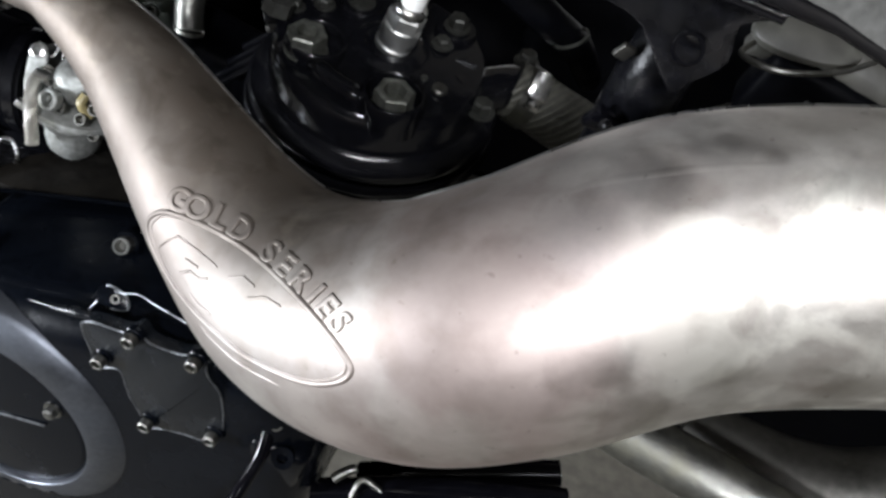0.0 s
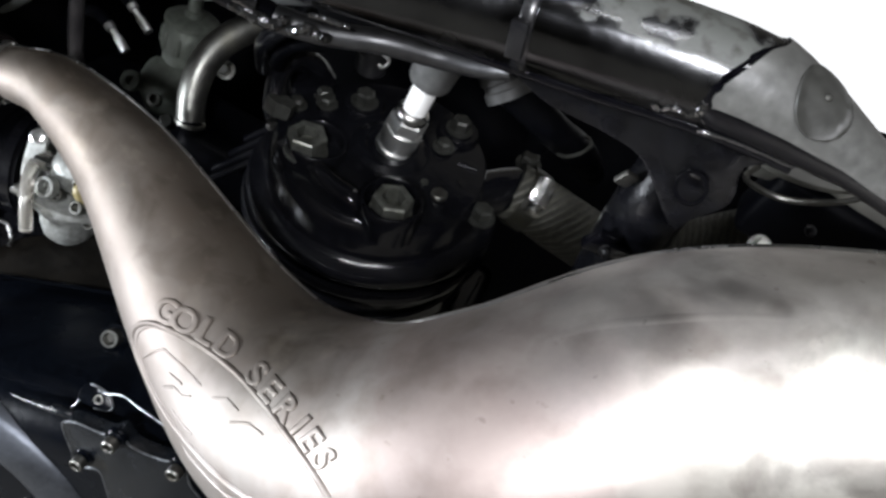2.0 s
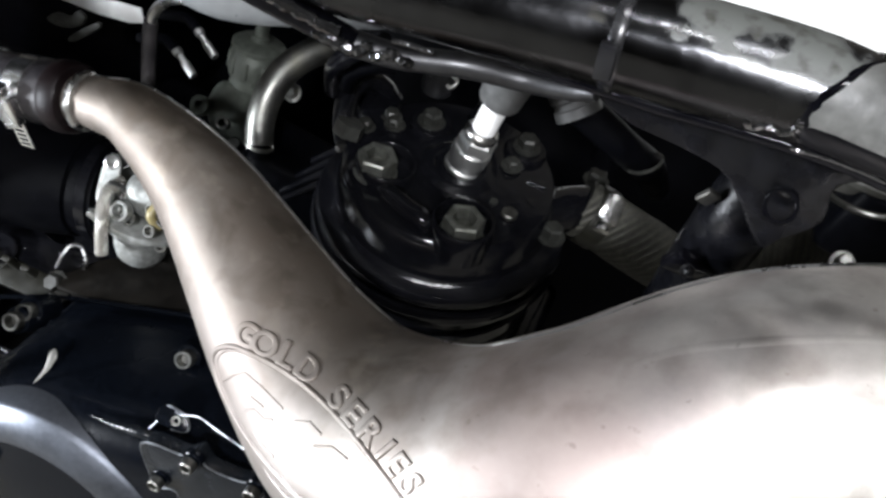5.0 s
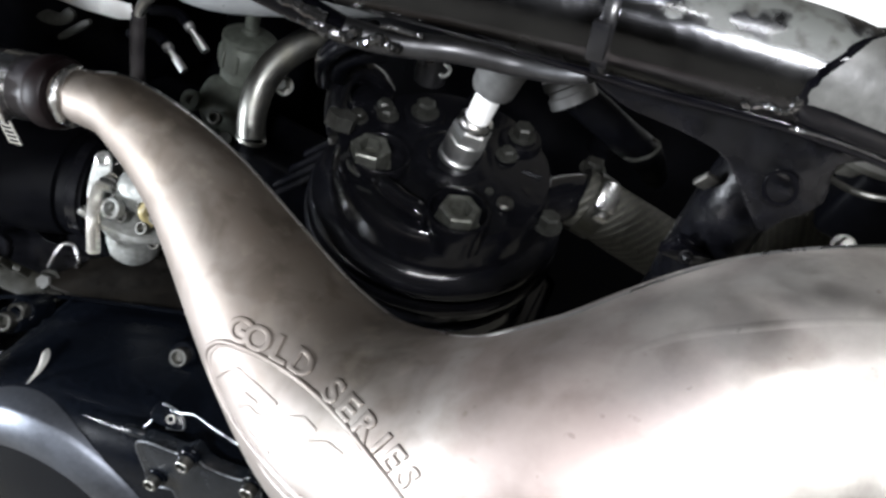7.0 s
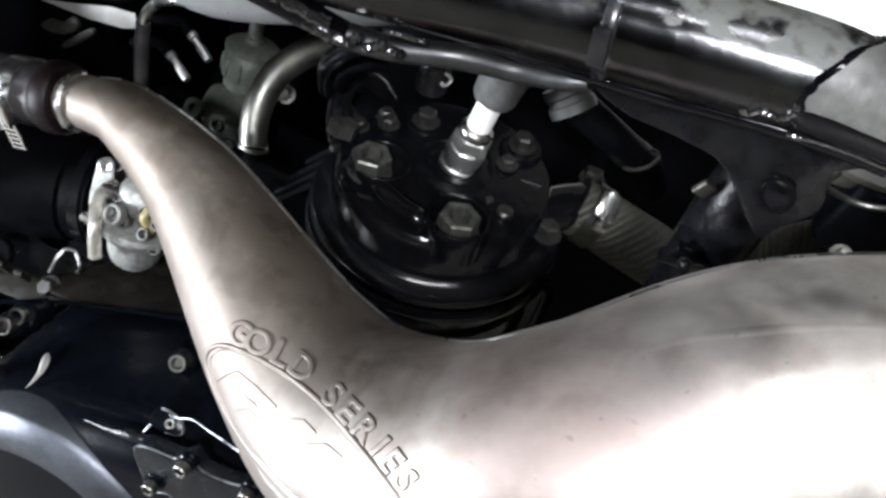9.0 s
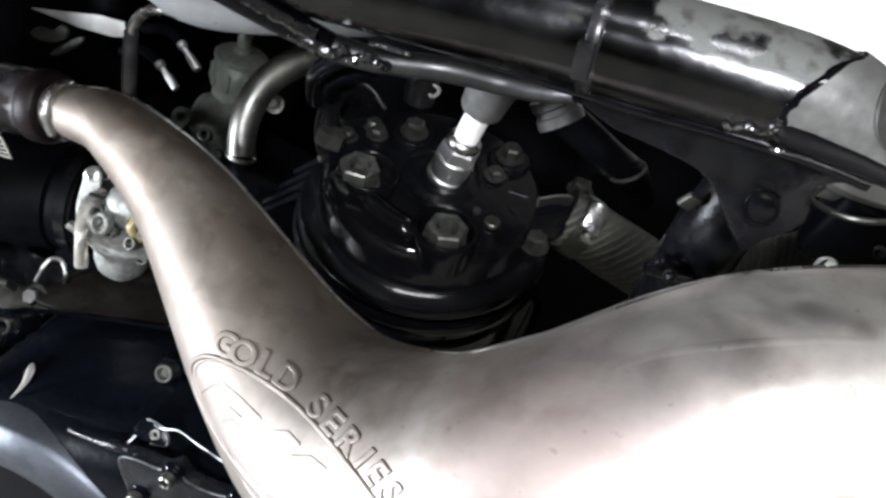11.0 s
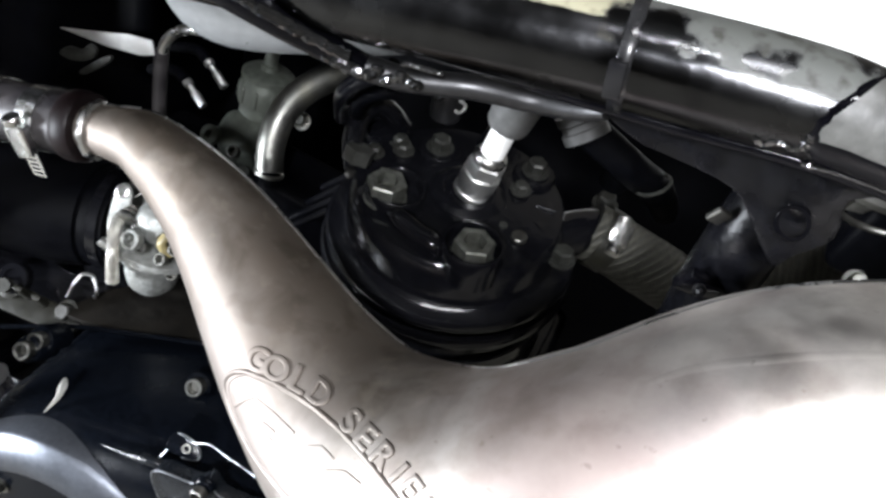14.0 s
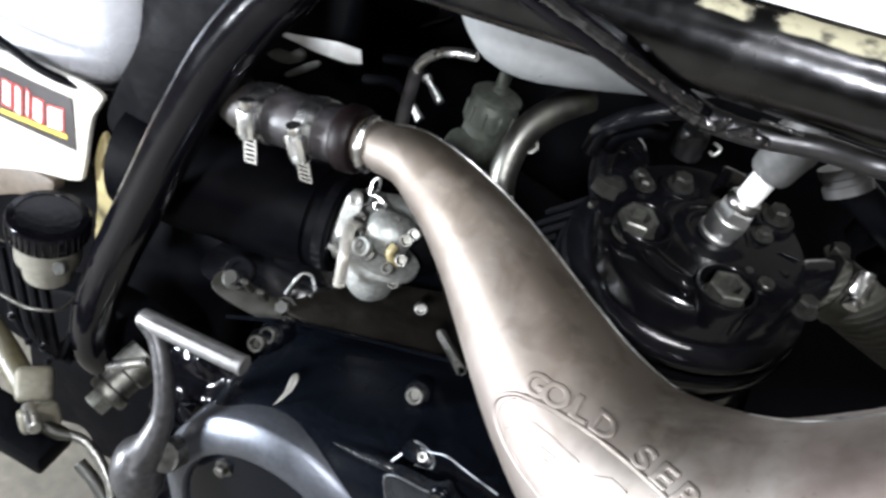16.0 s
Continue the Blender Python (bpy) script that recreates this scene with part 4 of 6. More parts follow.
def cable_tie():
    t = thing("cable_tie", "shiny black cable tie strapped round the frame tube", "cable tie", (-0.0386, 0.2874, 0.7368))
    c = Vector((-0.0386, 0.2876, 0.7190))
    m = along(c, Vector((0.2066, 0.006, 0.0225)))
    part("strap", lathe([(0.0176, -0.0024), (0.0188, -0.0024), (0.0192, -0.0018), (0.0192, 0.0018), (0.0188, 0.0024), (0.0176, 0.0024)], m, 40), TIE_PLASTIC, t)
    nrm = Vector((-0.02, -0.98, -0.10)).normalized()
    along_tube = Vector((0.2066, 0.006, 0.0225)).normalized()
    hm = Matrix.Translation(c + nrm * 0.0202) @ Matrix((along_tube, nrm.cross(along_tube), nrm)).transposed().to_4x4()
    part("tie_head", block((0.0056, 0.0125, 0.0034), hm, 0.0007), TIE_PLASTIC, t, "glossy black tie lock")


cable_tie()

# ---- cylinder head ----
STUB = material("worn_black_casting", (0.012, 0.012, 0.013), 0.30, 0, 0, 200, 0.3, 0.15, 50, (0.02, 0.02, 0.019), 0.5)
HEAD = Matrix.Translation((-0.105, 0.410, 0.5745)) @ Matrix(((1, 0, 0), (0, 0.9864, -0.1644), (0, 0.1644, 0.9864))).to_4x4()

ENGINE_THING = thing("engine", "black painted two-stroke engine with scuffed oily side case", "engine", (-0.22, 0.35, 0.16))


def head():
    prof = [(0, -0.002), (0.018, -0.002), (0.020, -0.001), (0.030, -0.003), (0.052, -0.0042), (0.058, -0.0052), (0.0605, -0.0080), (0.0620, -0.014), (0.0625, -0.028), (0.066, -0.031),
            (0.0715, -0.032), (0.073, -0.034), (0.073, -0.038), (0.0715, -0.040), (0.070, -0.041), (0.070, -0.043), (0.0735, -0.0435), (0.075, -0.0455), (0.075, -0.050), (0.0735, -0.052), (0, -0.052)]
    body = h = part("cylinder_head", lathe(prof, HEAD, 64), ENGINE, ENGINE_THING, "black painted water-cooled head with tarnished nuts")
    # deep wells round the two front nuts, plain bosses behind
    for x, y, r, top in ((-0.030, -0.024, 0.0168, 0.0040), (0.0225, -0.0425, 0.0170, 0.0050)):
        part("nut_well", lathe([(r + 0.0004, -0.014), (r + 0.0002, -0.003), (r, top - 0.001), (r - 0.0008, top), (r - 0.0022, top), (r - 0.0030, top - 0.001), (r - 0.0034, -0.0035), (0, -0.0035)], HEAD @ Matrix.Translation((x, y, 0)), 36), ENGINE, body, "glossy black cast well")
    for x, y in ((-0.0244, 0.0248), (0.031, 0.036)):
        part("boss", lathe([(0.0125, -0.02), (0.0125, -0.002), (0.0115, -0.0005), (0, -0.0005)], HEAD @ Matrix.Translation((x, y, 0)), 28), ENGINE, body)
    part("plug_seat", lathe([(0.030, -0.006), (0.024, -0.0035), (0.019, 0.0005), (0.0165, 0.0015), (0.0135, 0.0010), (0.012, -0.001), (0, -0.001)], HEAD @ Matrix.Translation((0.003, -0.001, 0)), 40), ENGINE, body)
    for x, y, spin, z in ((-0.0335, -0.0290, 10, -0.002), (0.0235, -0.0450, 25, -0.003)):
        repeat("nut", NUT, HEAD @ Matrix.Translation((x, y, z)) @ Matrix.Rotation(radians(spin), 4, "Z"), h, "tarnished steel nut")
    for x, y, z, me in ((-0.0244, 0.0248, 0.0, HEX_BLACK), (0.031, 0.036, 0.001, HEX_BLACK), (-0.0418, 0.0125, -0.002, HEX_LOW), (-0.056, 0.003, -0.004, HEX_LOW), (0.0285, 0.0177, -0.001, HEX_LOW), (0.074, 0.058, -0.02, HEX_BLACK), (0.0646, -0.0100, -0.012, HEX_BLACK), (-0.047, 0.020, -0.004, HEX_LOW)):
        repeat("bolt", me, HEAD @ Matrix.Translation((x, y, z)) @ Matrix.Rotation(radians(20 * x * 1000 % 60), 4, "Z"), h, "tarnished hex bolt")
    part("core_plug", lathe([(0, 0), (0.0045, 0), (0.0045, 0.002), (0.004, 0.0026), (0, 0.0026)], HEAD @ Matrix.Translation((0.0405, -0.0185, -0.003)), 20), OLD_ZINC, h, "small bright round plug")
    part("core_plug", lathe([(0, 0), (0.0022, 0), (0.0022, 0.0014), (0, 0.0016)], HEAD @ Matrix.Translation((0.0300, -0.0140, -0.003)), 14), DARK_ALLOY, h)
    # raised coolant rib between the wells and side lugs
    part("rib", tube([(*(HEAD @ Vector(q)), r) for q, r in (((-0.0245, -0.0375, -0.003), 0.0050), ((-0.0180, -0.0420, -0.001), 0.0056), ((-0.0070, -0.0465, -0.001), 0.0056), ((0.0030, -0.0490, -0.001), 0.0054), ((0.0075, -0.0500, -0.005), 0.0040))], 20), ENGINE, body)
    part("lug", block((0.026, 0.018, 0.010), HEAD @ Matrix.Translation((-0.058, 0.024, -0.005)) @ Matrix.Rotation(0.6, 4, "Z"), 0.003), ENGINE, body)
    part("lug", block((0.018, 0.022, 0.010), HEAD @ Matrix.Translation((0.0, 0.052, -0.004)), 0.003), ENGINE, body)
    # A triangle raised only to catch a small glint.
    part("glint_facet", slab([(-0.006, -0.002), (0.006, -0.001), (0.001, 0.004)], 0.001, HEAD @ Matrix.Translation((0.046, 0.014, -0.0035)), 0.0003), ENGINE, body, "small raised triangle that catches a glint")
    part("spring_clip", block((0.004, 0.012, 0.004), HEAD @ Matrix.Translation((-0.060, -0.012, -0.010)) @ Matrix.Rotation(-0.4, 4, "Z"), 0.0012), DARK_ALLOY, body)
    part("stud", lathe([(0, 0), (0.0095, 0), (0.0098, 0.004), (0.0090, 0.014), (0.0078, 0.0175), (0.004, 0.019), (0, 0.0192)], along((-0.1360, 0.4520, 0.5900), (0.0, -0.16, 0.98)), 24), STUB, body, "round grey-black cast stub")
    part("wire_clip", wire([(-0.1232, 0.4261, 0.6142), (-0.1194, 0.4241, 0.6138), (-0.1187, 0.4218, 0.6122), (-0.1208, 0.4198, 0.6101), (-0.1229, 0.4209, 0.6105)], 0.0010), ZINC, body, "small bright wire clip")
    part("coolant_bend", tube([(-0.1637, 0.3956, 0.5677, .006), (-0.1706, 0.4039, 0.5772, .0062), (-0.1735, 0.4148, 0.5876, .0062), (-0.1701, 0.4256, 0.5925, .0062), (-0.1627, 0.4353, 0.5866, .0062), (-0.1573, 0.4422, 0.5774, .0062)], 16), ENGINE, body)
    part("bend_nut", lathe([(0, -0.004), (0.0085, -0.004), (0.0085, 0.004), (0, 0.004)], along((-0.1632, 0.3962, 0.5767), (0.1, 0.2, 1)), 6), DARK_ALLOY, body)
    part("spigot", tube([(*(HEAD @ Vector((0.045, -0.004, -0.016))), 0.013), (*Vector((-0.031, 0.450, 0.556)), 0.0135), (*Vector((-0.012, 0.452, 0.548)), 0.0135)], 24), ENGINE, body)
    prof = [(0, -0.0525)]
    for i in range(5):
        z = -0.0525 - 0.018 * i
        prof += [(0.066, z), (0.068, z - 0.001), (0.068, z - 0.010), (0.064, z - 0.011), (0.064, z - 0.0175)]
    prof += [(0.064, -0.19), (0, -0.19)]
    cyl = part("barrel", lathe(prof, HEAD, 48), ENGINE, ENGINE_THING)
    part("flange", block((0.16, 0.15, 0.012), HEAD @ Matrix.Translation((0, 0.01, -0.15)), 0.01, 3), ENGINE, cyl)


head()


def plug():
    base, tip = Vector((-0.0995, 0.4105, 0.5730)), Vector((-0.0885, 0.4055, 0.6330))
    ax = (tip - base).normalized()
    m = along(base, ax)
    s = thing("spark_plug", "steel spark plug with white porcelain insulator", "spark plug", base)
    part("shell", lathe([(0.0, 0), (0.0108, 0), (0.0112, 0.0008), (0.0112, 0.0028), (0.0100, 0.0036), (0.0100, 0.0060), (0.0106, 0.0066), (0.0108, 0.0150), (0.0102, 0.0158), (0, 0.0158)], m, 32), PLUGSTEEL, s)
    bm = hex_profile(0.0186, 0.0085)
    bmesh.ops.transform(bm, matrix=m @ Matrix.Translation((0, 0, 0.0156)) @ Matrix.Rotation(0.3, 4, "Z"), verts=bm.verts)
    part("hex", bm, PLUGSTEEL, s, "", 25)
    part("collar", lathe([(0.0090, 0.0236), (0.0094, 0.0244), (0.0094, 0.0272), (0.0088, 0.0284), (0.0074, 0.0294), (0, 0.0296)], m, 28), ZINC, s)
    part("insulator", lathe([(0.0068, 0.029), (0.0068, 0.044), (0.0063, 0.0455), (0.0063, 0.052), (0, 0.053)], m, 28), PORCELAIN, s)
    c = thing("plug_cap", "grey rubber spark plug cap pushed on the plug", "plug cap", base + ax * 0.048)
    prof = [(0.0068, 0.0475), (0.0105, 0.048), (0.0115, 0.050), (0.0125, 0.062), (0.0135, 0.066), (0.0135, 0.073), (0.0115, 0.076), (0.0115, 0.092), (0, 0.093)]
    part("boot", lathe(prof, m, 28), GREY_RUBBER, c)
    q = base + ax * 0.088
    part("lead", tube([(*q, 0.004), (*(q + Vector((-0.01, 0.02, 0.008))), 0.004), (*(q + Vector((-0.03, 0.06, 0.004))), 0.004), (*(q + Vector((-0.06, 0.12, -0.01))), 0.004)], 12), RUBBER, c)


plug()


def hoses():
    h = thing("radiator_hose", "dark braided radiator hose clamped to the head", "hose", (-0.0281, 0.4566, 0.5528))
    rows = [(-0.0346, 0.4481, 0.5567, .0175), (-0.0164, 0.4514, 0.5511, .018), (0.0076, 0.4565, 0.5429, .0185), (0.0384, 0.4678, 0.5326, .0185), (0.0730, 0.4861, 0.5391, .0185), (0.1038, 0.5038, 0.5544, .0185), (0.1489, 0.5295, 0.5763, .0185), (0.2213, 0.5671, 0.6066, .0185)]
    part("hose", tube(rows, 32, 8), BRAID, h)
    a, b = Vector(rows[0][:3]), Vector(rows[1][:3])
    clamp(h, a + (b - a) * 0.62, b - a, 0.0184, Vector((-0.0265, 0.4260, 0.5842)), None, GRIMY)
    t = thing("coolant_outlet", "black rubber outlet hose with a grey ring behind the head", "hose", (-0.0521, 0.4250, 0.6271))
    part("collar", lathe([(0.0, -0.008), (0.0125, -0.008), (0.0125, -0.003), (0.0112, -0.002), (0.0112, 0.001), (0.0125, 0.002), (0.0125, 0.007), (0, 0.007)], along((-0.0564, 0.4248, 0.6280), (-0.45, 0.1, 0.5)), 28), DARK_RUBBER, t)
    part("hose", tube([(-0.0536, 0.4264, 0.6259, .0095), (-0.0384, 0.4299, 0.6179, .0095), (-0.0223, 0.4359, 0.6081, .0095), (-0.0090, 0.4587, 0.5926, .0095), (0.0009, 0.5116, 0.5591, .0095), (0.0098, 0.5909, 0.5104, .0095)], 20), RUBBER, t)
    part("hose_ring", lathe([(0.0095, -0.001), (0.0105, -0.0006), (0.0105, 0.0006), (0.0095, 0.001)], along((-0.0105, 0.4386, 0.6034), (0.4, 0.1, -0.6)), 24), DARK_ALLOY, t)
    part("stub", lathe(turned(0.0085, 0.02, 0.0015), along((-0.0311, 0.4510, 0.5884), (0.1, -0.3, 0.9)), 20), RUBBER, t)


hoses()


def elbow():
    e = thing("coolant_elbow", "bare silver metal elbow pipe beside the carburettor", "metal pipe", (-0.2236, 0.4125, 0.5289))
    part("tube", tube([(-0.2238, 0.4128, 0.5294, .0086), (-0.2268, 0.4170, 0.5374, .0086), (-0.2288, 0.4220, 0.5481, .0088), (-0.2288, 0.4299, 0.5603, .009), (-0.2250, 0.4402, 0.5713, .009), (-0.2165, 0.4537, 0.5803, .009), (-0.2053, 0.4711, 0.5869, .009)], 28), SILVER, e)
    part("lip", lathe([(0.0084, -0.0015), (0.0092, -0.001), (0.0092, 0.001), (0.0084, 0.0015)], along((-0.2240, 0.4130, 0.5297), (0.05, 0.2, 1)), 28), SILVER, e)
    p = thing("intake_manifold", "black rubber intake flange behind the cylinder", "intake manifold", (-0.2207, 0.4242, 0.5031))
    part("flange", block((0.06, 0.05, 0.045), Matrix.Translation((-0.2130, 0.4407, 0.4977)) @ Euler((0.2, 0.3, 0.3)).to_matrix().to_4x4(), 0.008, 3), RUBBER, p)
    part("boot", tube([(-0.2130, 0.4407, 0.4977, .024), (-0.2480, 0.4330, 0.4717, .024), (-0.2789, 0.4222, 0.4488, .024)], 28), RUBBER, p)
    for k in range(4):
        part("fin", block((0.040, 0.004, 0.003), Matrix.Translation(Vector((-0.1938, 0.4158, 0.5214)) + Vector((0.004 * k, 0.010 * k - 0.012, 0.008 * k - 0.010))) @ Euler((0.3, -0.75, 0.25)).to_matrix().to_4x4(), 0.0008), ENGINE, p)
    repeat("bolt", HEX_SMALL, along((-0.2274, 0.4554, 0.5465), (0, -0.8, 0.5)), p)


elbow()

# ---- carburettor and intake ----


def carb():
    c = thing("carburettor", "cast alloy carburettor with wire clips and clear vent tubes", "carburettor", (-0.2725, 0.3830, 0.4325))
    part("throat", tube([(-0.3245, 0.4084, 0.4498, .026), (-0.3106, 0.4127, 0.4530, .0255), (-0.2888, 0.4214, 0.4587, .024), (-0.2600, 0.4343, 0.4636, .022)], 32), ALLOY, c)
    up = Vector((0.05, -0.05, 1)).normalized()
    bowl = Vector((-0.2791, 0.3783, 0.4528))
    part("float_bowl", lathe([(0, -0.021), (0.006, -0.0205), (0.012, -0.018), (0.0158, -0.013), (0.0172, -0.006), (0.0172, 0.006), (0.0195, 0.007), (0.0205, 0.0085), (0.0205, 0.0115), (0.0195, 0.0125), (0, 0.0125)], along(bowl, up), 30), ALLOY, c)
    part("flange", slab(rounded([(-0.026, -0.010), (-0.012, -0.019), (0.010, -0.019), (0.026, -0.009), (0.027, 0.008), (0.010, 0.018), (-0.014, 0.018), (-0.027, 0.008)], 4), 0.004, plate_at(bowl + up * 0.012, up, (1, 0.1, 0)), 0.0008), ALLOY, c)
    part("mixing_body", block((0.032, 0.028, 0.028), plate_at(bowl + up * 0.029 + Vector((0, 0.008, 0)), up, (1, 0.15, 0)), 0.0125, 4), ALLOY, c)
    part("jet_socket", lathe([(0.0065, 0.0), (0.0065, 0.006), (0.0055, 0.0065), (0.0045, 0.006), (0.0042, 0.001), (0, 0.001)], along((-0.2842, 0.3672, 0.4760), (-0.1, -0.85, 0.5)), 20), ALLOY, c)
    part("pilot_tube", lathe(turned(0.0042, 0.024, 0.001), along((-0.2933, 0.3777, 0.4765), Vector((-0.2779, 0.3832, 0.4891)) - Vector((-0.2933, 0.3777, 0.4765))), 16), ZINC, c)
    part("drain_plug", lathe([(0, -0.027), (0.004, -0.027), (0.005, -0.026), (0.005, -0.020), (0, -0.02)], along(bowl, up), 6), OLD_ZINC, c)
    part("barrel", lathe([(0.0, 0.0), (0.0150, 0.0), (0.0150, 0.038), (0.0168, 0.039), (0.0172, 0.041), (0.0172, 0.054), (0.0160, 0.056), (0.0160, 0.0575), (0.0176, 0.058), (0.0176, 0.061), (0.0150, 0.063), (0.006, 0.064), (0.006, 0.067), (0.0045, 0.068), (0.0045, 0.078), (0.0032, 0.080), (0, 0.080)], along((-0.2683, 0.4732, 0.4971), (0.05, 0.05, 1)), 28), CAP_ALLOY, c)
    rib = bmesh.new()
    for i in range(10):
        a = i * 0.63
        block((0.0022, 0.0022, 0.012), along((-0.2683, 0.4732, 0.4971), (0.05, 0.05, 1)) @ Matrix.Rotation(a, 4, "Z") @ Matrix.Translation((0.0172, 0, 0.047)), 0.0006, 1, rib)
    part("cap_ribs", rib, CAP_ALLOY, c)
    for p in ((-0.2678, 0.3754, 0.4799), (-0.2598, 0.3747, 0.4757), (-0.2640, 0.3687, 0.4696), (-0.2889, 0.3705, 0.4737), (-0.2805, 0.3705, 0.4702), (-0.2618, 0.3779, 0.4891), (-0.2589, 0.3820, 0.4932), (-0.2962, 0.3805, 0.4812), (-0.2863, 0.3897, 0.4891), (-0.2744, 0.3877, 0.4901), (-0.2595, 0.3736, 0.4572), (-0.2389, 0.3776, 0.4454)):
        repeat("screw", SOCKET_SMALL, along(p, (0.1 + 0.5 * (random.random() - 0.5), -0.8, 0.5)), c, "small bright screw")
    part("linkage", block((0.03, 0.004, 0.008), Matrix.Translation((-0.2873, 0.3769, 0.4814)) @ Euler((0.3, 0.4, 0.5)).to_matrix().to_4x4(), 0.001), ZINC, c)
    part("ear", slab(rounded([(-0.005, -0.022), (0.005, -0.022), (0.0055, 0.003), (0.0, 0.009), (-0.0055, 0.003)], 5), 0.002, plate_at((-0.3073, 0.3857, 0.4875), (0.1, -0.8, 0.55), (1, 0.2, 0.05))), ALLOY, c)
    part("ear_eye", lathe([(0.003, -0.001), (0.0045, -0.0005), (0.0045, 0.0015), (0.003, 0.002)], along((-0.3078, 0.3856, 0.4918), (0.1, -0.8, 0.55)), 16), ZINC, c)
    loop = []
    for i in range(15):
        a = 2 * math.pi * i / 14
        loop.append((math.sin(a), math.cos(a)))
    base, ux, uz = Vector((-0.3020, 0.4001, 0.4973)), Vector((0.95, 0.25, 0.1)), Vector((-0.1, 0.5, 0.85))
    part("wire_clip", wire([base + ux * 0.0028 * s + uz * 0.0065 * k for s, k in loop], 0.0009), ZINC, c, "looped steel wire clip")
    part("wire_clip", wire([Vector((-0.2937, 0.3961, 0.4886)) + ux * 0.004 * s + uz * 0.003 * k for s, k in loop], 0.0009), ZINC, c)
    part("wire_clip", wire([(-0.3063, 0.3874, 0.4859), (-0.3008, 0.3916, 0.4891), (-0.2995, 0.3960, 0.4942), (-0.2914, 0.3968, 0.4919)], 0.0008), ZINC, c)
    part("vent_tube", wire([(-0.2979, 0.3821, 0.4840), (-0.2975, 0.3693, 0.4842), (-0.2938, 0.3593, 0.4780), (-0.2889, 0.3519, 0.4666), (-0.2866, 0.3489, 0.4532)], 0.0040, 12), MILKY_TUBE, c, "clear vent tube")
    part("vent_tube", wire([(-0.2618, 0.3712, 0.4719), (-0.2668, 0.3690, 0.4796), (-0.2662, 0.3730, 0.4846)], 0.003, 10), CLEAR, c)
    part("bracket", block((0.022, 0.004, 0.006), Matrix.Translation((-0.2954, 0.3619, 0.4652)) @ Euler((0.1, 0.5, 0.2)).to_matrix().to_4x4(), 0.001), ZINC, c)
    spring = glide([(-0.2161, 0.3618, 0.4493, 0.0), (-0.2007, 0.3452, 0.4552, 0.0), (-0.1870, 0.3287, 0.4621, 0.0)], 60)
    coil = []
    for i, p in enumerate(spring):
        d = (Vector(spring[min(i + 1, len(spring) - 1)][:3]) - Vector(spring[max(i - 1, 0)][:3])).normalized()
        side = d.cross(Vector((0, 0, 1))).normalized()
        coil.append((*(Vector(p[:3]) + (side * math.cos(i * 1.05) + side.cross(d) * math.sin(i * 1.05)) * 0.0028), 0.0007))
    bm = bmesh.new()
    sweep(bm, coil, 6)
    part("coil_spring", bm, OLD_ZINC, c, "thin steel coil spring")
    part("spring_cable", wire([p[:3] for p in spring[::30]], 0.0014, 8), RUBBER, c)
    # castings behind the elbow
    slide = part("slide_housing", block((0.034, 0.030, 0.040), plate_at((-0.2700, 0.4640, 0.5090), (0.05, -0.5, 0.85), (1, 0.1, 0)), 0.010, 4), CAP_ALLOY, c, "green-grey cast slide housing")
    part("port", lathe([(0.0030, 0.0), (0.0060, 0.0), (0.0066, 0.001), (0.0066, 0.006), (0.0030, 0.006), (0.0030, 0.001), (0, 0.001)], along((-0.2830, 0.4440, 0.5170), (-0.1, -0.8, 0.6)), 20), CAP_ALLOY, slide)
    part("port", lathe(turned(0.0045, 0.012, 0.001), along((-0.2560, 0.4440, 0.4980), (0.2, -0.7, 0.7)), 16), DARK_ALLOY, slide)
    for q in ((-0.2900, 0.4470, 0.4960), (-0.2640, 0.4400, 0.5140), (-0.2480, 0.4480, 0.5130)):
        repeat("screw", SOCKET_SMALL, along(q, (0.1, -0.75, 0.6)), slide, "small steel screw")

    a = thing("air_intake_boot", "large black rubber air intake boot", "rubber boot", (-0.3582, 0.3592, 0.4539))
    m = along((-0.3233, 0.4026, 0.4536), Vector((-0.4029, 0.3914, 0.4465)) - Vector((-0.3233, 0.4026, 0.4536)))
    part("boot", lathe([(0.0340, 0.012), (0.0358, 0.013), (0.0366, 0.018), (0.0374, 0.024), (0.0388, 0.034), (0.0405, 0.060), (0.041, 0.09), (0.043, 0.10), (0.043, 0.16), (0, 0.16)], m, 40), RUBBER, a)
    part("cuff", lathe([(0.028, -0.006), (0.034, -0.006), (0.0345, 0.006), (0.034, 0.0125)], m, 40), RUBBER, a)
    part("band", lathe([(0.0344, -0.003), (0.0352, -0.003), (0.0352, 0.004), (0.0344, 0.004)], m, 40), ENGINE, a, "dark steel band")
    t = thing("choke_fitting", "pair of small bright fuel fittings with black hoses", "fuel fitting", (-0.3225, 0.4921, 0.5102))
    for p, q in (((-0.3360, 0.5150, 0.5270), (-0.3159, 0.5083, 0.5156)), ((-0.3395, 0.4950, 0.5170), (-0.3195, 0.4881, 0.5064))):
        d = Vector(q) - Vector(p)
        part("fitting", lathe([(0, 0), (0.0036, 0), (0.0038, 0.0006), (0.0038, 0.004), (0.0024, 0.005), (0.0024, 0.011), (0.0033, 0.0116), (0.0033, d.length - 0.0006), (0.0026, d.length), (0, d.length)], along(p, d), 14), PLUGSTEEL, t)
    part("hose", wire([(-0.3360, 0.5150, 0.5270), (-0.3505, 0.5210, 0.5290), (-0.3816, 0.5360, 0.5150)], 0.004, 10), RUBBER, t)
    part("hose", wire([(-0.3395, 0.4950, 0.5170), (-0.3560, 0.5020, 0.5170), (-0.3860, 0.5180, 0.5000)], 0.004, 10), RUBBER, t)
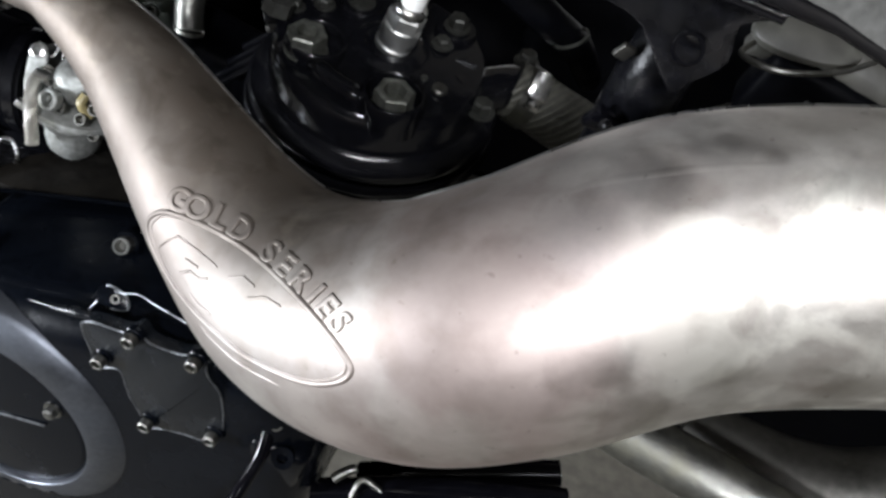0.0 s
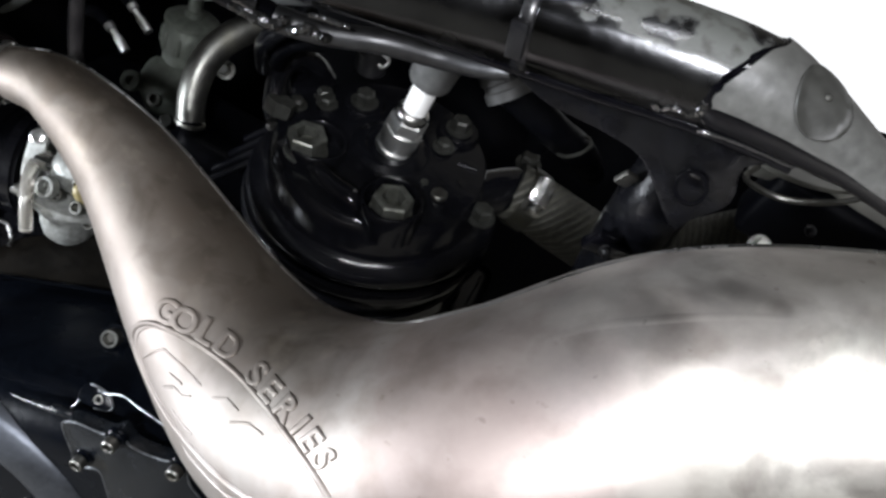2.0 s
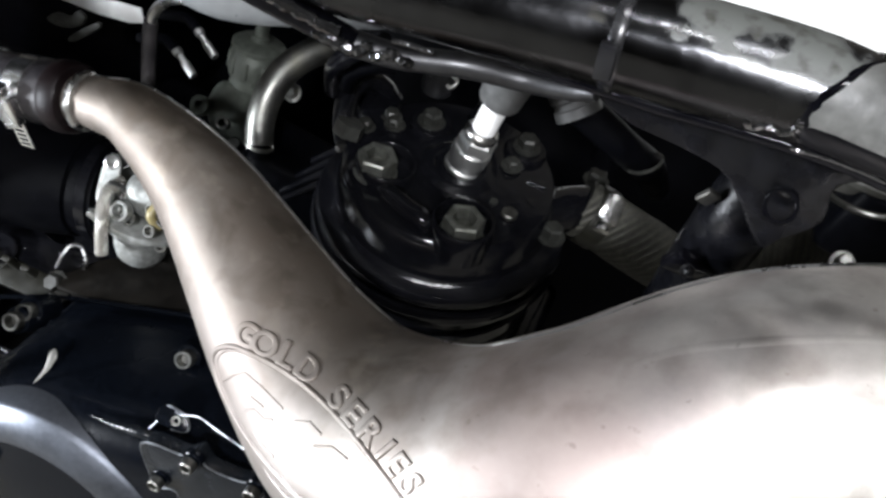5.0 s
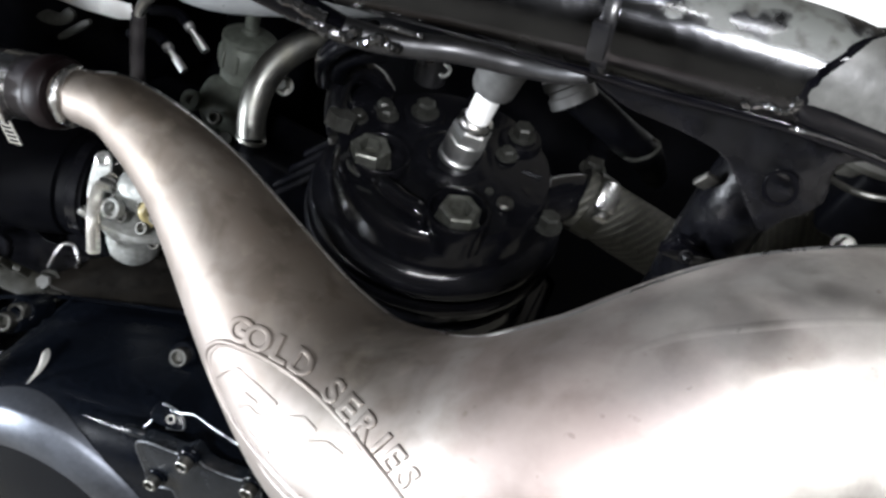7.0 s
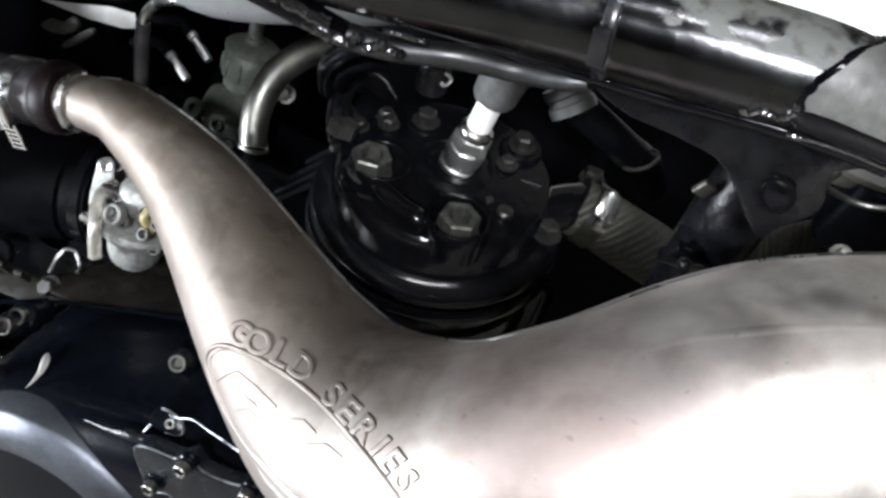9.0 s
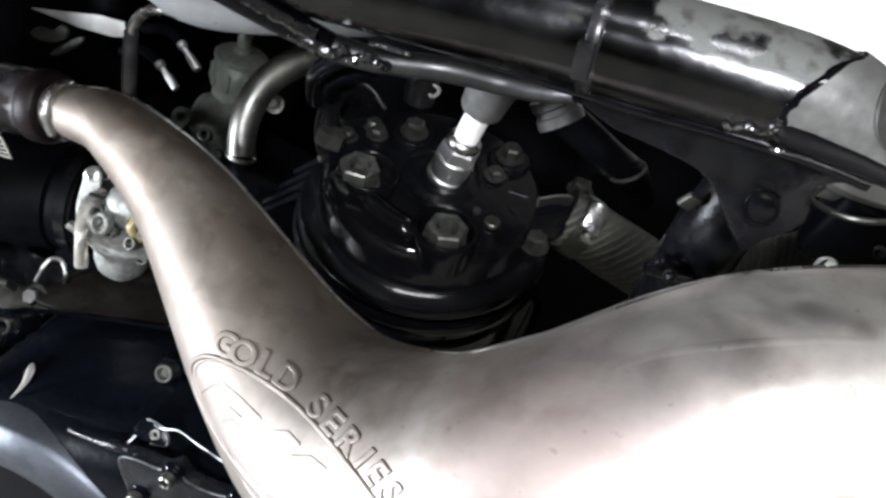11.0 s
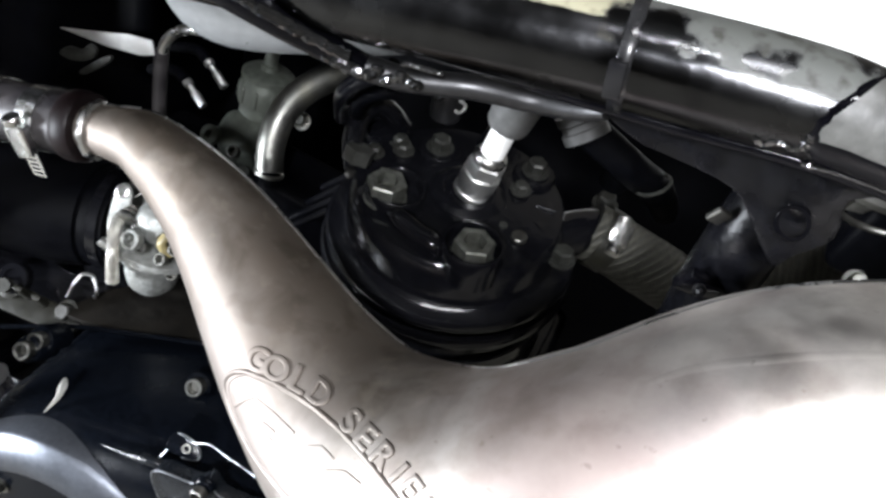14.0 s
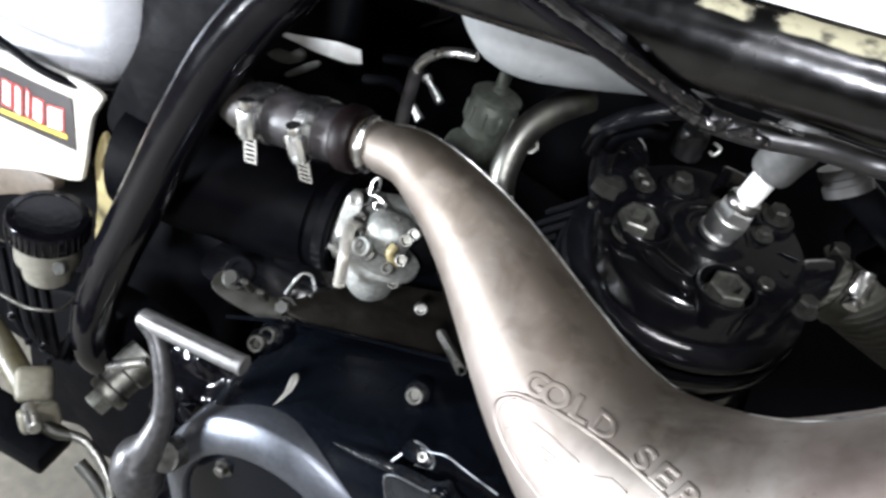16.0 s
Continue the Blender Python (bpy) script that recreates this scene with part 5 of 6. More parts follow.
    s = thing("breather_pipe", "thin bent steel breather pipe pushed into a dark hose", "metal pipe", (-0.2973, 0.4045, 0.5600))
    part("pipe", tube([(-0.2580, 0.3930, 0.6150, .0030), (-0.2698, 0.3943, 0.6114, .0031), (-0.2800, 0.3975, 0.6060, .0031), (-0.2900, 0.4015, 0.5970, .0031), (-0.2950, 0.4036, 0.5880, .0031), (-0.2962, 0.4040, 0.5780, .0031)], 14), ZINC, s)
    part("hose", tube([(-0.2959, 0.4039, 0.5855, .0042), (-0.2966, 0.4042, 0.5760, .0043), (-0.2972, 0.4046, 0.5600, .0043), (-0.2972, 0.4060, 0.5400, .0043), (-0.2950, 0.4120, 0.5150, .0043)], 14), SLEEVE, s, "dark rubber hose")


carb()


def tank_underside():
    bm = bmesh.new()
    bmesh.ops.create_cube(bm, size=1.0)
    bmesh.ops.subdivide_edges(bm, edges=bm.edges[:], cuts=9, use_grid_fill=True)
    for v in bm.verts:
        p = v.co * 2
        r = (abs(p.x) ** 4 + abs(p.y) ** 4 + abs(p.z) ** 4) ** 0.25
        v.co = p / r * 0.5
        v.co.x *= 1 + 0.25 * (v.co.z)
    # Pose and size are fitted to the tank's outline from the camera.
    bmesh.ops.transform(bm, matrix=Matrix.Translation((-0.1920, 0.3847, 0.6892)) @ Euler((0.267, -0.2165, 0.3516)).to_matrix().to_4x4() @ Matrix.Diagonal((0.164, 0.0995, 0.085, 1)), verts=bm.verts)
    for v in bm.verts:  # the top is cut below the camera's sightline over the frame tube
        v.co.z = min(v.co.z, 0.827 + 0.118 * v.co.x - 0.324 * v.co.y)
    solo("fuel_tank", bm, TANK, "silver-grey underside of the fuel tank between frame tubes", "fuel tank", sharp=60)


tank_underside()


def clutter():
    t = thing("white_label_strip", "torn white plastic strip hanging behind the intake", "strip", (-0.4252, 0.5108, 0.5091))
    part("strip", slab([(-0.5107, 0.4750), (-0.4792, 0.4835), (-0.4431, 0.4939), (-0.4198, 0.4967), (-0.4163, 0.4851), (-0.4304, 0.4798), (-0.4625, 0.4757)], 0.0015, facing(0.565), 0.0004), STRIP_GREY, t)
    g = thing("loose_bracket", "dusty grey bent bracket hanging behind the intake", "bracket", (-0.4780, 0.5650, 0.4600))
    part("plate", slab(rounded([(-0.5075, 0.4560), (-0.4970, 0.4650), (-0.4850, 0.4660), (-0.4760, 0.4745), (-0.4690, 0.4720), (-0.4720, 0.4640), (-0.4850, 0.4560), (-0.4990, 0.4530)], 3), 0.003, facing(0.560), 0.0008), DARK_ALLOY, g)
    part("arm", slab(rounded([(-0.4830, 0.4490), (-0.4600, 0.4700), (-0.4510, 0.4740), (-0.4540, 0.4670), (-0.4770, 0.4480)], 3), 0.003, facing(0.556), 0.0008), DARK_ALLOY, g)
    b = thing("wiring_bundle", "dark grimy wiring and connectors behind the intake", "wiring", (-0.5010, 0.6323, 0.4277))
    for k in range(3):
        part("wire", wire([(-0.5724, 0.6088, 0.4266), (-0.5148, 0.6142, 0.4268), (-0.4861, 0.6462, 0.4396), (-0.4481, 0.6803, 0.4683), (-0.4089, 0.7133, 0.4948)], 0.0028, 8) if k == 0 else
             wire([Vector((-0.5545, 0.5964, 0.4201)) + Vector((0, 0.01 * k, 0.012 * k)), Vector((-0.4865, 0.6116, 0.4287)) + Vector((0.01 * k, 0.006 * k, 0.005 * k)), Vector((-0.4404, 0.6730, 0.4556)) + Vector((0, 0.004 * k, 0.014 * k))], 0.0025, 8), RUBBER, b)
    for p in ((-0.5227, 0.6213, 0.4223), (-0.5036, 0.6263, 0.4210)):
        part("connector", block((0.018, 0.010, 0.008), Matrix.Translation(p) @ Euler((0.4, 0.5, 0.3)).to_matrix().to_4x4(), 0.0015), ENGINE, b)
    v = thing("fuel_hose", "black rubber fuel hose looping under the tank", "hose", (-0.1947, 0.3634, 0.6115))
    part("hose", wire([(-0.1828, 0.4123, 0.5856), (-0.1797, 0.4001, 0.6022), (-0.1725, 0.3872, 0.6163), (-0.1606, 0.3761, 0.6309), (-0.1437, 0.3674, 0.6463)], 0.005, 14), ENGINE, v)
    part("hose", wire([(-0.1706, 0.3992, 0.5974), (-0.1672, 0.3959, 0.6085), (-0.1573, 0.3934, 0.6181), (-0.1465, 0.3982, 0.6200)], 0.0042, 12), RUBBER, v)
    w = thing("bracket_under_carburettor", "grimy dark metal bracket with a steel wire loop", "bracket", (-0.3367, 0.3540, 0.4044))
    part("plate", slab(rounded([(-0.05, -0.014), (0.03, -0.022), (0.05, -0.01), (0.045, 0.008), (0.0, 0.010), (-0.02, 0.020), (-0.045, 0.014)], 4), 0.006, along((-0.3467, 0.3741, 0.4009), (0.15, -0.6, 0.75), 0)), ENGINE, w)
    part("wire_loop", wire([(-0.3283, 0.3569, 0.4132), (-0.3251, 0.3597, 0.4240), (-0.3229, 0.3649, 0.4298), (-0.3165, 0.3671, 0.4300), (-0.3103, 0.3637, 0.4231), (-0.3126, 0.3641, 0.4161)], 0.0013), ZINC, w)
    repeat("bolt", HEX_BLACK, along((-0.3219, 0.3494, 0.4093), (0, -0.8, 0.6)), w)
    part("roller", lathe([(0, 0), (0.0095, 0), (0.0105, 0.001), (0.0105, 0.007), (0.0095, 0.008), (0.0060, 0.008), (0.0055, 0.0068), (0, 0.0068)], along((-0.3600, 0.3500, 0.4180), (0.1, -0.8, 0.6)), 24), ENGINE, w, "black roller")
    m = plate_at((-0.3436, 0.3454, 0.4045), (0.05, -0.55, 0.83), (1, 0.1, -0.12))
    part("shelf", slab(rounded([(-0.030, -0.008), (0.0, -0.010), (0.030, -0.006), (0.031, 0.006), (0.0, 0.008), (-0.030, 0.007)], 4), 0.004, m, 0.001), GRIMY, w, "grimy olive metal shelf")
    for x, h in ((-0.006, 0.022), (0.006, 0.018)):
        part("upright", block((0.006, 0.004, h), m @ Matrix.Translation((x, 0.004, h / 2)), 0.0012), GRIMY, w)
    part("spacer", lathe([(0, 0), (0.0085, 0), (0.0085, 0.004), (0.005, 0.005), (0.005, 0.012), (0, 0.012)], along((-0.3620, 0.3461, 0.4131), (0.1, -0.75, 0.6)), 18), GRIMY, w)


clutter()

# ---- engine case ----


DECK = [(-0.325, 0.345), (-0.313, 0.375), (-0.28, 0.41), (-0.22, 0.43), (-0.19, 0.40), (-0.185, 0.365), (-0.2174, 0.3588), (-0.2621, 0.3496), (-0.299, 0.3427)]


def engine():
    prof = rounded([(-0.345, 0.20), (-0.345, 0.31), (-0.3324, 0.3333), (-0.3272, 0.3568), (-0.3180, 0.3862), (-0.293, 0.4045), (-0.20, 0.428), (-0.12, 0.446), (-0.07, 0.44), (-0.05, 0.38), (-0.06, 0.24), (-0.10, 0.17), (-0.2, 0.15), (-0.3, 0.155)], 6)
    body = slab(prof, 0.215, facing(0.475), 0.030, 7)
    e = part("case", body, CASE, ENGINE_THING, "satin black side case, scuffed and oily")
    # raised shoulder beside the round cover and the gasket line
    part("gasket_edge", wire([(-0.3471, 0.3190, 0.4055), (-0.3051, 0.3345, 0.4169), (-0.2597, 0.3438, 0.4271), (-0.2155, 0.3521, 0.4366), (-0.2008, 0.3536, 0.4409)], 0.0014), CASE, e)
    # The rib's highlight is put into a lighter, glossier finish.
    part("rib", tube([(-0.2282, 0.2670, 0.4231, .0006), (-0.2093, 0.2660, 0.4278, .0020), (-0.1962, 0.2660, 0.4317, .0030), (-0.1889, 0.2665, 0.4320, .0026)], 14), COVER, e, "raised rib, toned lighter for its highlight")
    for p, me in (((-0.2074, 0.3256, 0.4292), SOCKET), ((-0.3068, 0.3001, 0.4236), SOCKET), ((-0.3050, 0.3087, 0.4255), SOCKET), ((-0.0760, 0.2684, 0.4117), SOCKET_SMALL)):
        q = Vector(p)
        part("bolt_boss", lathe([(0, -0.02), (0.0085, -0.02), (0.0085, -0.001), (0.0078, 0), (0, 0)], along(q, (0.05, -0.85, 0.5)), 20), CASE, e)
        repeat("bolt", me, along(q, (0.05, -0.85, 0.5)), e, "bright socket screw")
    part("scratch", slab(rounded([(-0.0018, 0.006), (0.0006, 0.010), (0.0032, 0.006), (0.0012, -0.003), (-0.0052, -0.013), (-0.0018, -0.003)], 4), 0.0008, along((-0.2731, 0.2867, 0.4177), (0.0, -0.72, 0.69), 8), 0.0002), DULL_STEEL, e, "bare metal scrape")
    part("scratch", lathe([(0, 0), (0.0022, 0), (0.0022, 0.001), (0, 0.001)], along((-0.2568, 0.2766, 0.4063), (0, -0.8, 0.6)), 10), ALLOY, e)

    deck = bmesh.new()
    low = [deck.verts.new((x, y, 0.4335 + 0.2 * (x + 0.2))) for x, y in DECK]
    high = [deck.verts.new(q.co + Vector((0, 0, 0.003))) for q in low]
    deck.faces.new(low[::-1])
    deck.faces.new(high)
    for i in range(len(low)):
        k = (i + 1) % len(low)
        deck.faces.new((low[i], low[k], high[k], high[i]))
    part("case_top", deck, BROWN_GRIME, e, "brown greasy top of the case")

    # small cover with its five screws
    out = rounded([(-0.1911, 0.4305), (-0.1842, 0.4374), (-0.1659, 0.4403), (-0.1578, 0.4479), (-0.1504, 0.4406), (-0.1321, 0.4428), (-0.1205, 0.4487), (-0.1161, 0.4342), (-0.1075, 0.4237), (-0.1036, 0.3978), (-0.1062, 0.3805),
                   (-0.1137, 0.3768), (-0.1272, 0.3747), (-0.1431, 0.3691), (-0.1521, 0.3628), (-0.1531, 0.3734), (-0.1613, 0.3878), (-0.1665, 0.4050), (-0.1721, 0.4064), (-0.1819, 0.4017), (-0.1853, 0.4129)], 4)
    w = part("pump_cover", slab(out, 0.009, facing(0.268), 0.0018), COVER, ENGINE_THING, "small lobed dark grey cover plate with bright screws")
    rim = bmesh.new()
    sweep(rim, [(x, 0.2598, z, 0.0006) for x, z in out + out[:2]], 6, False)
    part("bright_edge", rim, EDGE, w, "thin bright line laid along the edge")
    for x, z in ((-0.1590, 0.4425), (-0.1224, 0.4461), (-0.1075, 0.3902), (-0.1476, 0.3754), (-0.1770, 0.4140)):
        part("screw_boss", lathe([(0, -0.004), (0.0058, -0.004), (0.0058, -0.0005), (0.0052, 0), (0, 0)], along((x, 0.2575, z), (0, -1, 0)), 20), CASE, w)
        repeat("screw", SOCKET_BRIGHT, along((x, 0.2565, z), (0, -1, 0)), w, "bright socket screw")
    # bent tab above it
    t = thing("cable_bracket", "small bent steel bracket bolted to the case", "bracket", (-0.187, 0.279, 0.435))
    part("tab", slab(rounded([(-0.0085, -0.0048), (-0.0085, 0.0040), (-0.002, 0.0052), (0.0075, 0.0030), (0.0085, -0.0035), (0.002, -0.0055)], 4), 0.0020, plate_at((-0.1802, 0.2734, 0.4466), (0.1, -0.75, 0.65), (1, 0.1, -0.1)), 0.0005), CASE, t)
    part("tab_hole", lathe([(0.0016, 0), (0.0026, 0.0002), (0.0026, 0.0024), (0.0016, 0.0024)], along((-0.1779, 0.2715, 0.4480), (0.1, -0.75, 0.65)), 14), OLD_ZINC, t)
    part("bright_edge", wire([(-0.1885, 0.2735, 0.4420), (-0.1880, 0.2748, 0.4500), (-0.1800, 0.2745, 0.4525), (-0.1722, 0.2730, 0.4500), (-0.1712, 0.2710, 0.4440), (-0.1800, 0.2700, 0.4410)], 0.0006), EDGE, t, "thin bright line laid along the edge")

    # Light caught along the case's raised edge, laid in as a bright wire.
    part("edge", wire([(-0.1945, 0.2677, 0.4305), (-0.1900, 0.2713, 0.4389), (-0.1855, 0.2747, 0.4486), (-0.1764, 0.2737, 0.4512), (-0.1660, 0.2730, 0.4570), (-0.1540, 0.2694, 0.4594), (-0.1324, 0.2627, 0.4647)], 0.0006), EDGE, t)

    # round clutch cover
    m = along((-0.2500, 0.2600, 0.3224), (0, -1, 0))
    r = part("clutch_cover", lathe([(0.0880, -0.02), (0.0880, -0.0012), (0.0868, 0.0006), (0.0845, 0.0024), (0.0815, 0.0045), (0.078, 0.0064), (0.0745, 0.0078), (0.071, 0.0087), (0.0680, 0.0091), (0.0665, 0.0089), (0.0657, 0.0080), (0.065, 0.004), (0.0, 0.004)], m, 96), RINGMAT, ENGINE_THING, "round blue-grey ring cover with raised lettering")
    m2 = along((-0.2500, 0.2555, 0.3224), (0, -1, 0))
    part("disc", lathe([(0.0645, -0.002), (0.0645, 0.0005), (0.0635, 0.0015), (0.060, 0.002), (0.0, 0.0035)], m2, 72), CASE, r, "dark satin centre disc")
    for x, z in ((-0.2067, 0.3520), (-0.278, 0.276), (-0.288, 0.362)):
        repeat("bolt", HEX_SMALL, along((x, 0.2525, z), (0, -1, 0)), r, "bright hex bolt")
    part("ridge", wire([((-0.2676, 0.3190))[0:1] + (0.2518,) + ((-0.2676, 0.3190))[1:], ((-0.2120, 0.3337))[0:1] + (0.2518,) + ((-0.2120, 0.3337))[1:]], 0.0008), EDGE, r)
    for k in range(6):
        a = math.radians(150 + 9 * k)
        bm = slab([(-0.003, -0.0035), (-0.0008, 0.0035), (0.0008, 0.0035), (0.003, -0.0035)] if k % 2 else [(-0.0028, -0.0035), (-0.0028, 0.0035), (0.0028, 0.0035), (0.0028, -0.0035)], 0.0008,
                  m @ Matrix.Rotation(-a, 4, "Z") @ Matrix.Translation((0, 0.0760, 0.0068)) @ Matrix.Rotation(radians(-24), 4, "X"), 0.0002)
        part("lettering_bar", bm, CASE, r, "dark raised bar")


COVER = material("dark_grey_cover", (0.0040, 0.0050, 0.0065), 0.24, 0, 0.0, 320, 0.35, 0.12, 45, (0.012, 0.0135, 0.016), 0.6, spec=0.35)
EDGE = material("bright_edge_line", (0.20, 0.21, 0.22), 0.40, 0.9, 0, 200, 0.4, 0.2, 120, (0.02, 0.02, 0.022), 0.9)
RINGMAT = material("blue_grey_cover", (0.105, 0.113, 0.130), 0.40, 0.9, 0, 300, 0.12, 0.06, 25, (0.070, 0.078, 0.092), 0.4)
engine()


def kick():
    k = thing("kick_lever", "worn bare metal folding kick lever", "kick lever", (-0.3203, 0.2418, 0.3535))
    a, b = Vector((-0.3640, 0.2635, 0.4305)), Vector((-0.2960, 0.2660, 0.4390))
    part("pedal", tube([(*(a + (b - a) * s), r) for s, r in ((-0.04, 0.0045), (0.0, 0.0062), (0.5, 0.0062), (0.97, 0.0062), (1.0, 0.0055))], 20, 4), LEVER, k)
    part("arm", tube([(*a, 0.0062), (-0.3533, 0.2614, 0.4229, .0056), (-0.3430, 0.2560, 0.4100, .0058), (-0.3356, 0.2506, 0.3949, .0062), (-0.3321, 0.2456, 0.3801, .0072), (-0.3330, 0.2381, 0.3626, .0102), (-0.3368, 0.2333, 0.3489, .0158), (-0.3335, 0.2300, 0.3345, .0165), (-0.3297, 0.2265, 0.3206, .011)], 24), HUB, k, "dark worn lever arm")
    for lift in (-0.0022, 0.0022):
        part("grip_ridge", tube([(*(a + (b - a) * q + Vector((0.0, -0.0052, 0.0036 + lift))), 0.0009) for q in (0.06, 0.5, 0.96)], 8, 4), LEVER, k)
    part("pedal_end", lathe(turned(0.0064, 0.003, 0.0008), along(b, b - a), 20), LEVER, k)
    part("shaft", tube([(-0.3221, 0.2384, 0.3583, .010), (-0.3222, 0.2653, 0.3425, .010), (-0.3158, 0.2945, 0.3187, .010)], 18), OLD_ZINC, k)
    f = thing("footpeg_joint", "greasy steel pivot with a large hex bolt", "pivot", (-0.4365, 0.304, 0.264))
    p, q = Vector((-0.4378, 0.2996, 0.2658)), Vector((-0.4321, 0.3280, 0.2833))
    part("sleeve", lathe([(0, 0.006), (0.015, 0.006), (0.0165, 0.008), (0.0165, 0.014), (0.014, 0.016), (0.014, 0.028), (0.017, 0.030), (0.017, 0.05), (0, 0.05)], along(p, q - p), 28), OLD_ZINC, f)
    repeat("bolt", NUT, along(p + (q - p).normalized() * 0.007, p - q), f, "steel pivot nut")
    part("cotter", wire([(-0.4371, 0.3067, 0.3000), (-0.4254, 0.3146, 0.3054), (-0.4138, 0.3224, 0.3107)], 0.004, 10), ZINC, f)


kick()


def left_side():
    s = thing("side_panel", "white plastic side panel with a black printed sticker", "side panel", (-0.5454, 0.3512, 0.4276))
    out = rounded([(-0.7085, 0.4275), (-0.6299, 0.4539), (-0.5592, 0.4663), (-0.5230, 0.4670), (-0.5245, 0.4554), (-0.5321, 0.4383), (-0.5396, 0.3903), (-0.5487, 0.3755), (-0.5992, 0.3582), (-0.7271, 0.3089)], 5)
    part("panel", slab(out, 0.004, facing(0.385), 0.0015), WHITE, s)
    st = part("sticker", slab([(-0.7174, 0.4048), (-0.6236, 0.4430), (-0.5501, 0.4503), (-0.5467, 0.4062), (-0.6276, 0.3964), (-0.7223, 0.3759)], 0.0005, facing(0.3805), 0), BLACK_PRINT, s, "black sticker with red and white print")
    for quad, inner in (
            (((-0.6231, 0.4344), (-0.6122, 0.4351), (-0.6140, 0.4105), (-0.6252, 0.4096)), ((-0.6214, 0.4332), (-0.6142, 0.4327), (-0.6157, 0.4122), (-0.6231, 0.4127))),
            (((-0.6097, 0.4358), (-0.6014, 0.4353), (-0.6031, 0.4081), (-0.6117, 0.4085)), ((-0.6080, 0.4346), (-0.6033, 0.4329), (-0.6048, 0.4098), (-0.6096, 0.4116))),
            (((-0.5976, 0.4381), (-0.5930, 0.4359), (-0.5945, 0.4098), (-0.5992, 0.4121)), ((-0.5959, 0.4370), (-0.5949, 0.4335), (-0.5962, 0.4116), (-0.5972, 0.4152))),
            (((-0.5907, 0.4340), (-0.5788, 0.4353), (-0.5799, 0.4120), (-0.5920, 0.4106)), ((-0.5890, 0.4329), (-0.5807, 0.4329), (-0.5816, 0.4137), (-0.5900, 0.4136))),
            (((-0.5754, 0.4340), (-0.5578, 0.4382), (-0.5583, 0.4163), (-0.5763, 0.4118)), ((-0.5737, 0.4329), (-0.5596, 0.4358), (-0.5600, 0.4180), (-0.5744, 0.4148))),
            ):
        part("print_bar", slab(quad, 0.0004, facing(0.3799), 0), RED, st, "red outlined bar")
        part("print_bar", slab(inner, 0.0004, facing(0.3795), 0), PAPER, st, "white bar")
    part("print_bar", slab([(-0.6269, 0.4052), (-0.5548, 0.4166), (-0.5549, 0.4124), (-0.6272, 0.4008)], 0.0004, facing(0.3799), 0), YELLOW, st, "small yellow line")
    # silver-white cover above and the strip below
    bm = bmesh.new()
    bmesh.ops.create_uvsphere(bm, u_segments=32, v_segments=20, radius=1.0)
    bmesh.ops.transform(bm, matrix=Matrix.Translation((-0.6734, 0.4496, 0.4981)) @ Euler((0.1, 0.28, 0.0)).to_matrix().to_4x4() @ Matrix.Diagonal((0.125, 0.06, 0.095, 1)), verts=bm.verts)
    w = thing("seat_cowl", "glossy silver-white plastic cowl above the side panel", "cowl", (-0.6734, 0.4496, 0.4981))
    part("shell", bm, COWL, w, "", 80)
    # A dark strip stands in for the shadow gap below the cowl.
    part("lip", wire([(-0.6594, 0.3720, 0.4761), (-0.6162, 0.3748, 0.4704), (-0.5775, 0.3759, 0.4644), (-0.5468, 0.3839, 0.4621), (-0.5255, 0.3984, 0.4637)], 0.0035, 10), RUBBER, w, "dark strip for the shaded gap below the cowl")
    part("panel_tail", slab(rounded([(-0.5313, 0.4260), (-0.5265, 0.4155), (-0.5320, 0.3913), (-0.5094, 0.3872), (-0.5187, 0.3298), (-0.5386, 0.3054), (-0.5364, 0.3551), (-0.5392, 0.3982)], 4), 0.004, facing(0.396), 0.001), CLEAR, s, "yellowed white edge")
    part("panel_mount", slab(rounded([(-0.7042, 0.2997), (-0.6379, 0.3329), (-0.5962, 0.3401), (-0.6050, 0.3183), (-0.6473, 0.2976), (-0.7091, 0.2596)], 4), 0.012, facing(0.412), 0.003), TAN, s, "dusty tan inner lip")
    r = thing("brake_reservoir", "milky brake fluid reservoir with a black screw cap", "fluid reservoir", (-0.4863, 0.3037, 0.3671))
    up = Vector((0.06, -0.02, 1))
    m = along((-0.5036, 0.3143, 0.3541), up)
    part("body", lathe([(0, -0.009), (0.014, -0.009), (0.0175, -0.006), (0.0195, 0.01), (0.023, 0.012), (0.023, 0.03), (0, 0.03)], m, 32), CLOUDED, r)
    bm = lathe([(0, 0.033), (0.0265, 0.033), (0.0275, 0.035), (0.0280, 0.049), (0.0270, 0.051), (0.022, 0.0515), (0.0215, 0.0508), (0, 0.0508)], m, 40)
    cap = part("cap", bm, GLOSS, r, "black screw cap")
    grip = mesh_of(block((0.0016, 0.0014, 0.013), Matrix(), 0.0005, 1), "grip", GLOSS)
    for i in range(36):
        repeat("grip", grip, m @ Matrix.Rotation(2 * math.pi * i / 36, 4, "Z") @ Matrix.Translation((0.0279, 0, 0.042)), cap)
    part("clip", lathe(turned(0.005, 0.006), along((-0.4770, 0.3040, 0.3770), (0.2, -0.9, 0.3)), 14), DARK_ALLOY, r)
    part("hose", wire([(-0.5377, 0.2729, 0.3483), (-0.5114, 0.2788, 0.3450), (-0.4895, 0.2837, 0.3424), (-0.4760, 0.2987, 0.3394), (-0.4809, 0.3213, 0.3370)], 0.0013, 10), OLD_ZINC, r, "thin steel brake line")
    g = thing("brake_cylinder", "grimy brass-coloured brake master cylinder", "brake cylinder", (-0.4820, 0.2793, 0.2829))
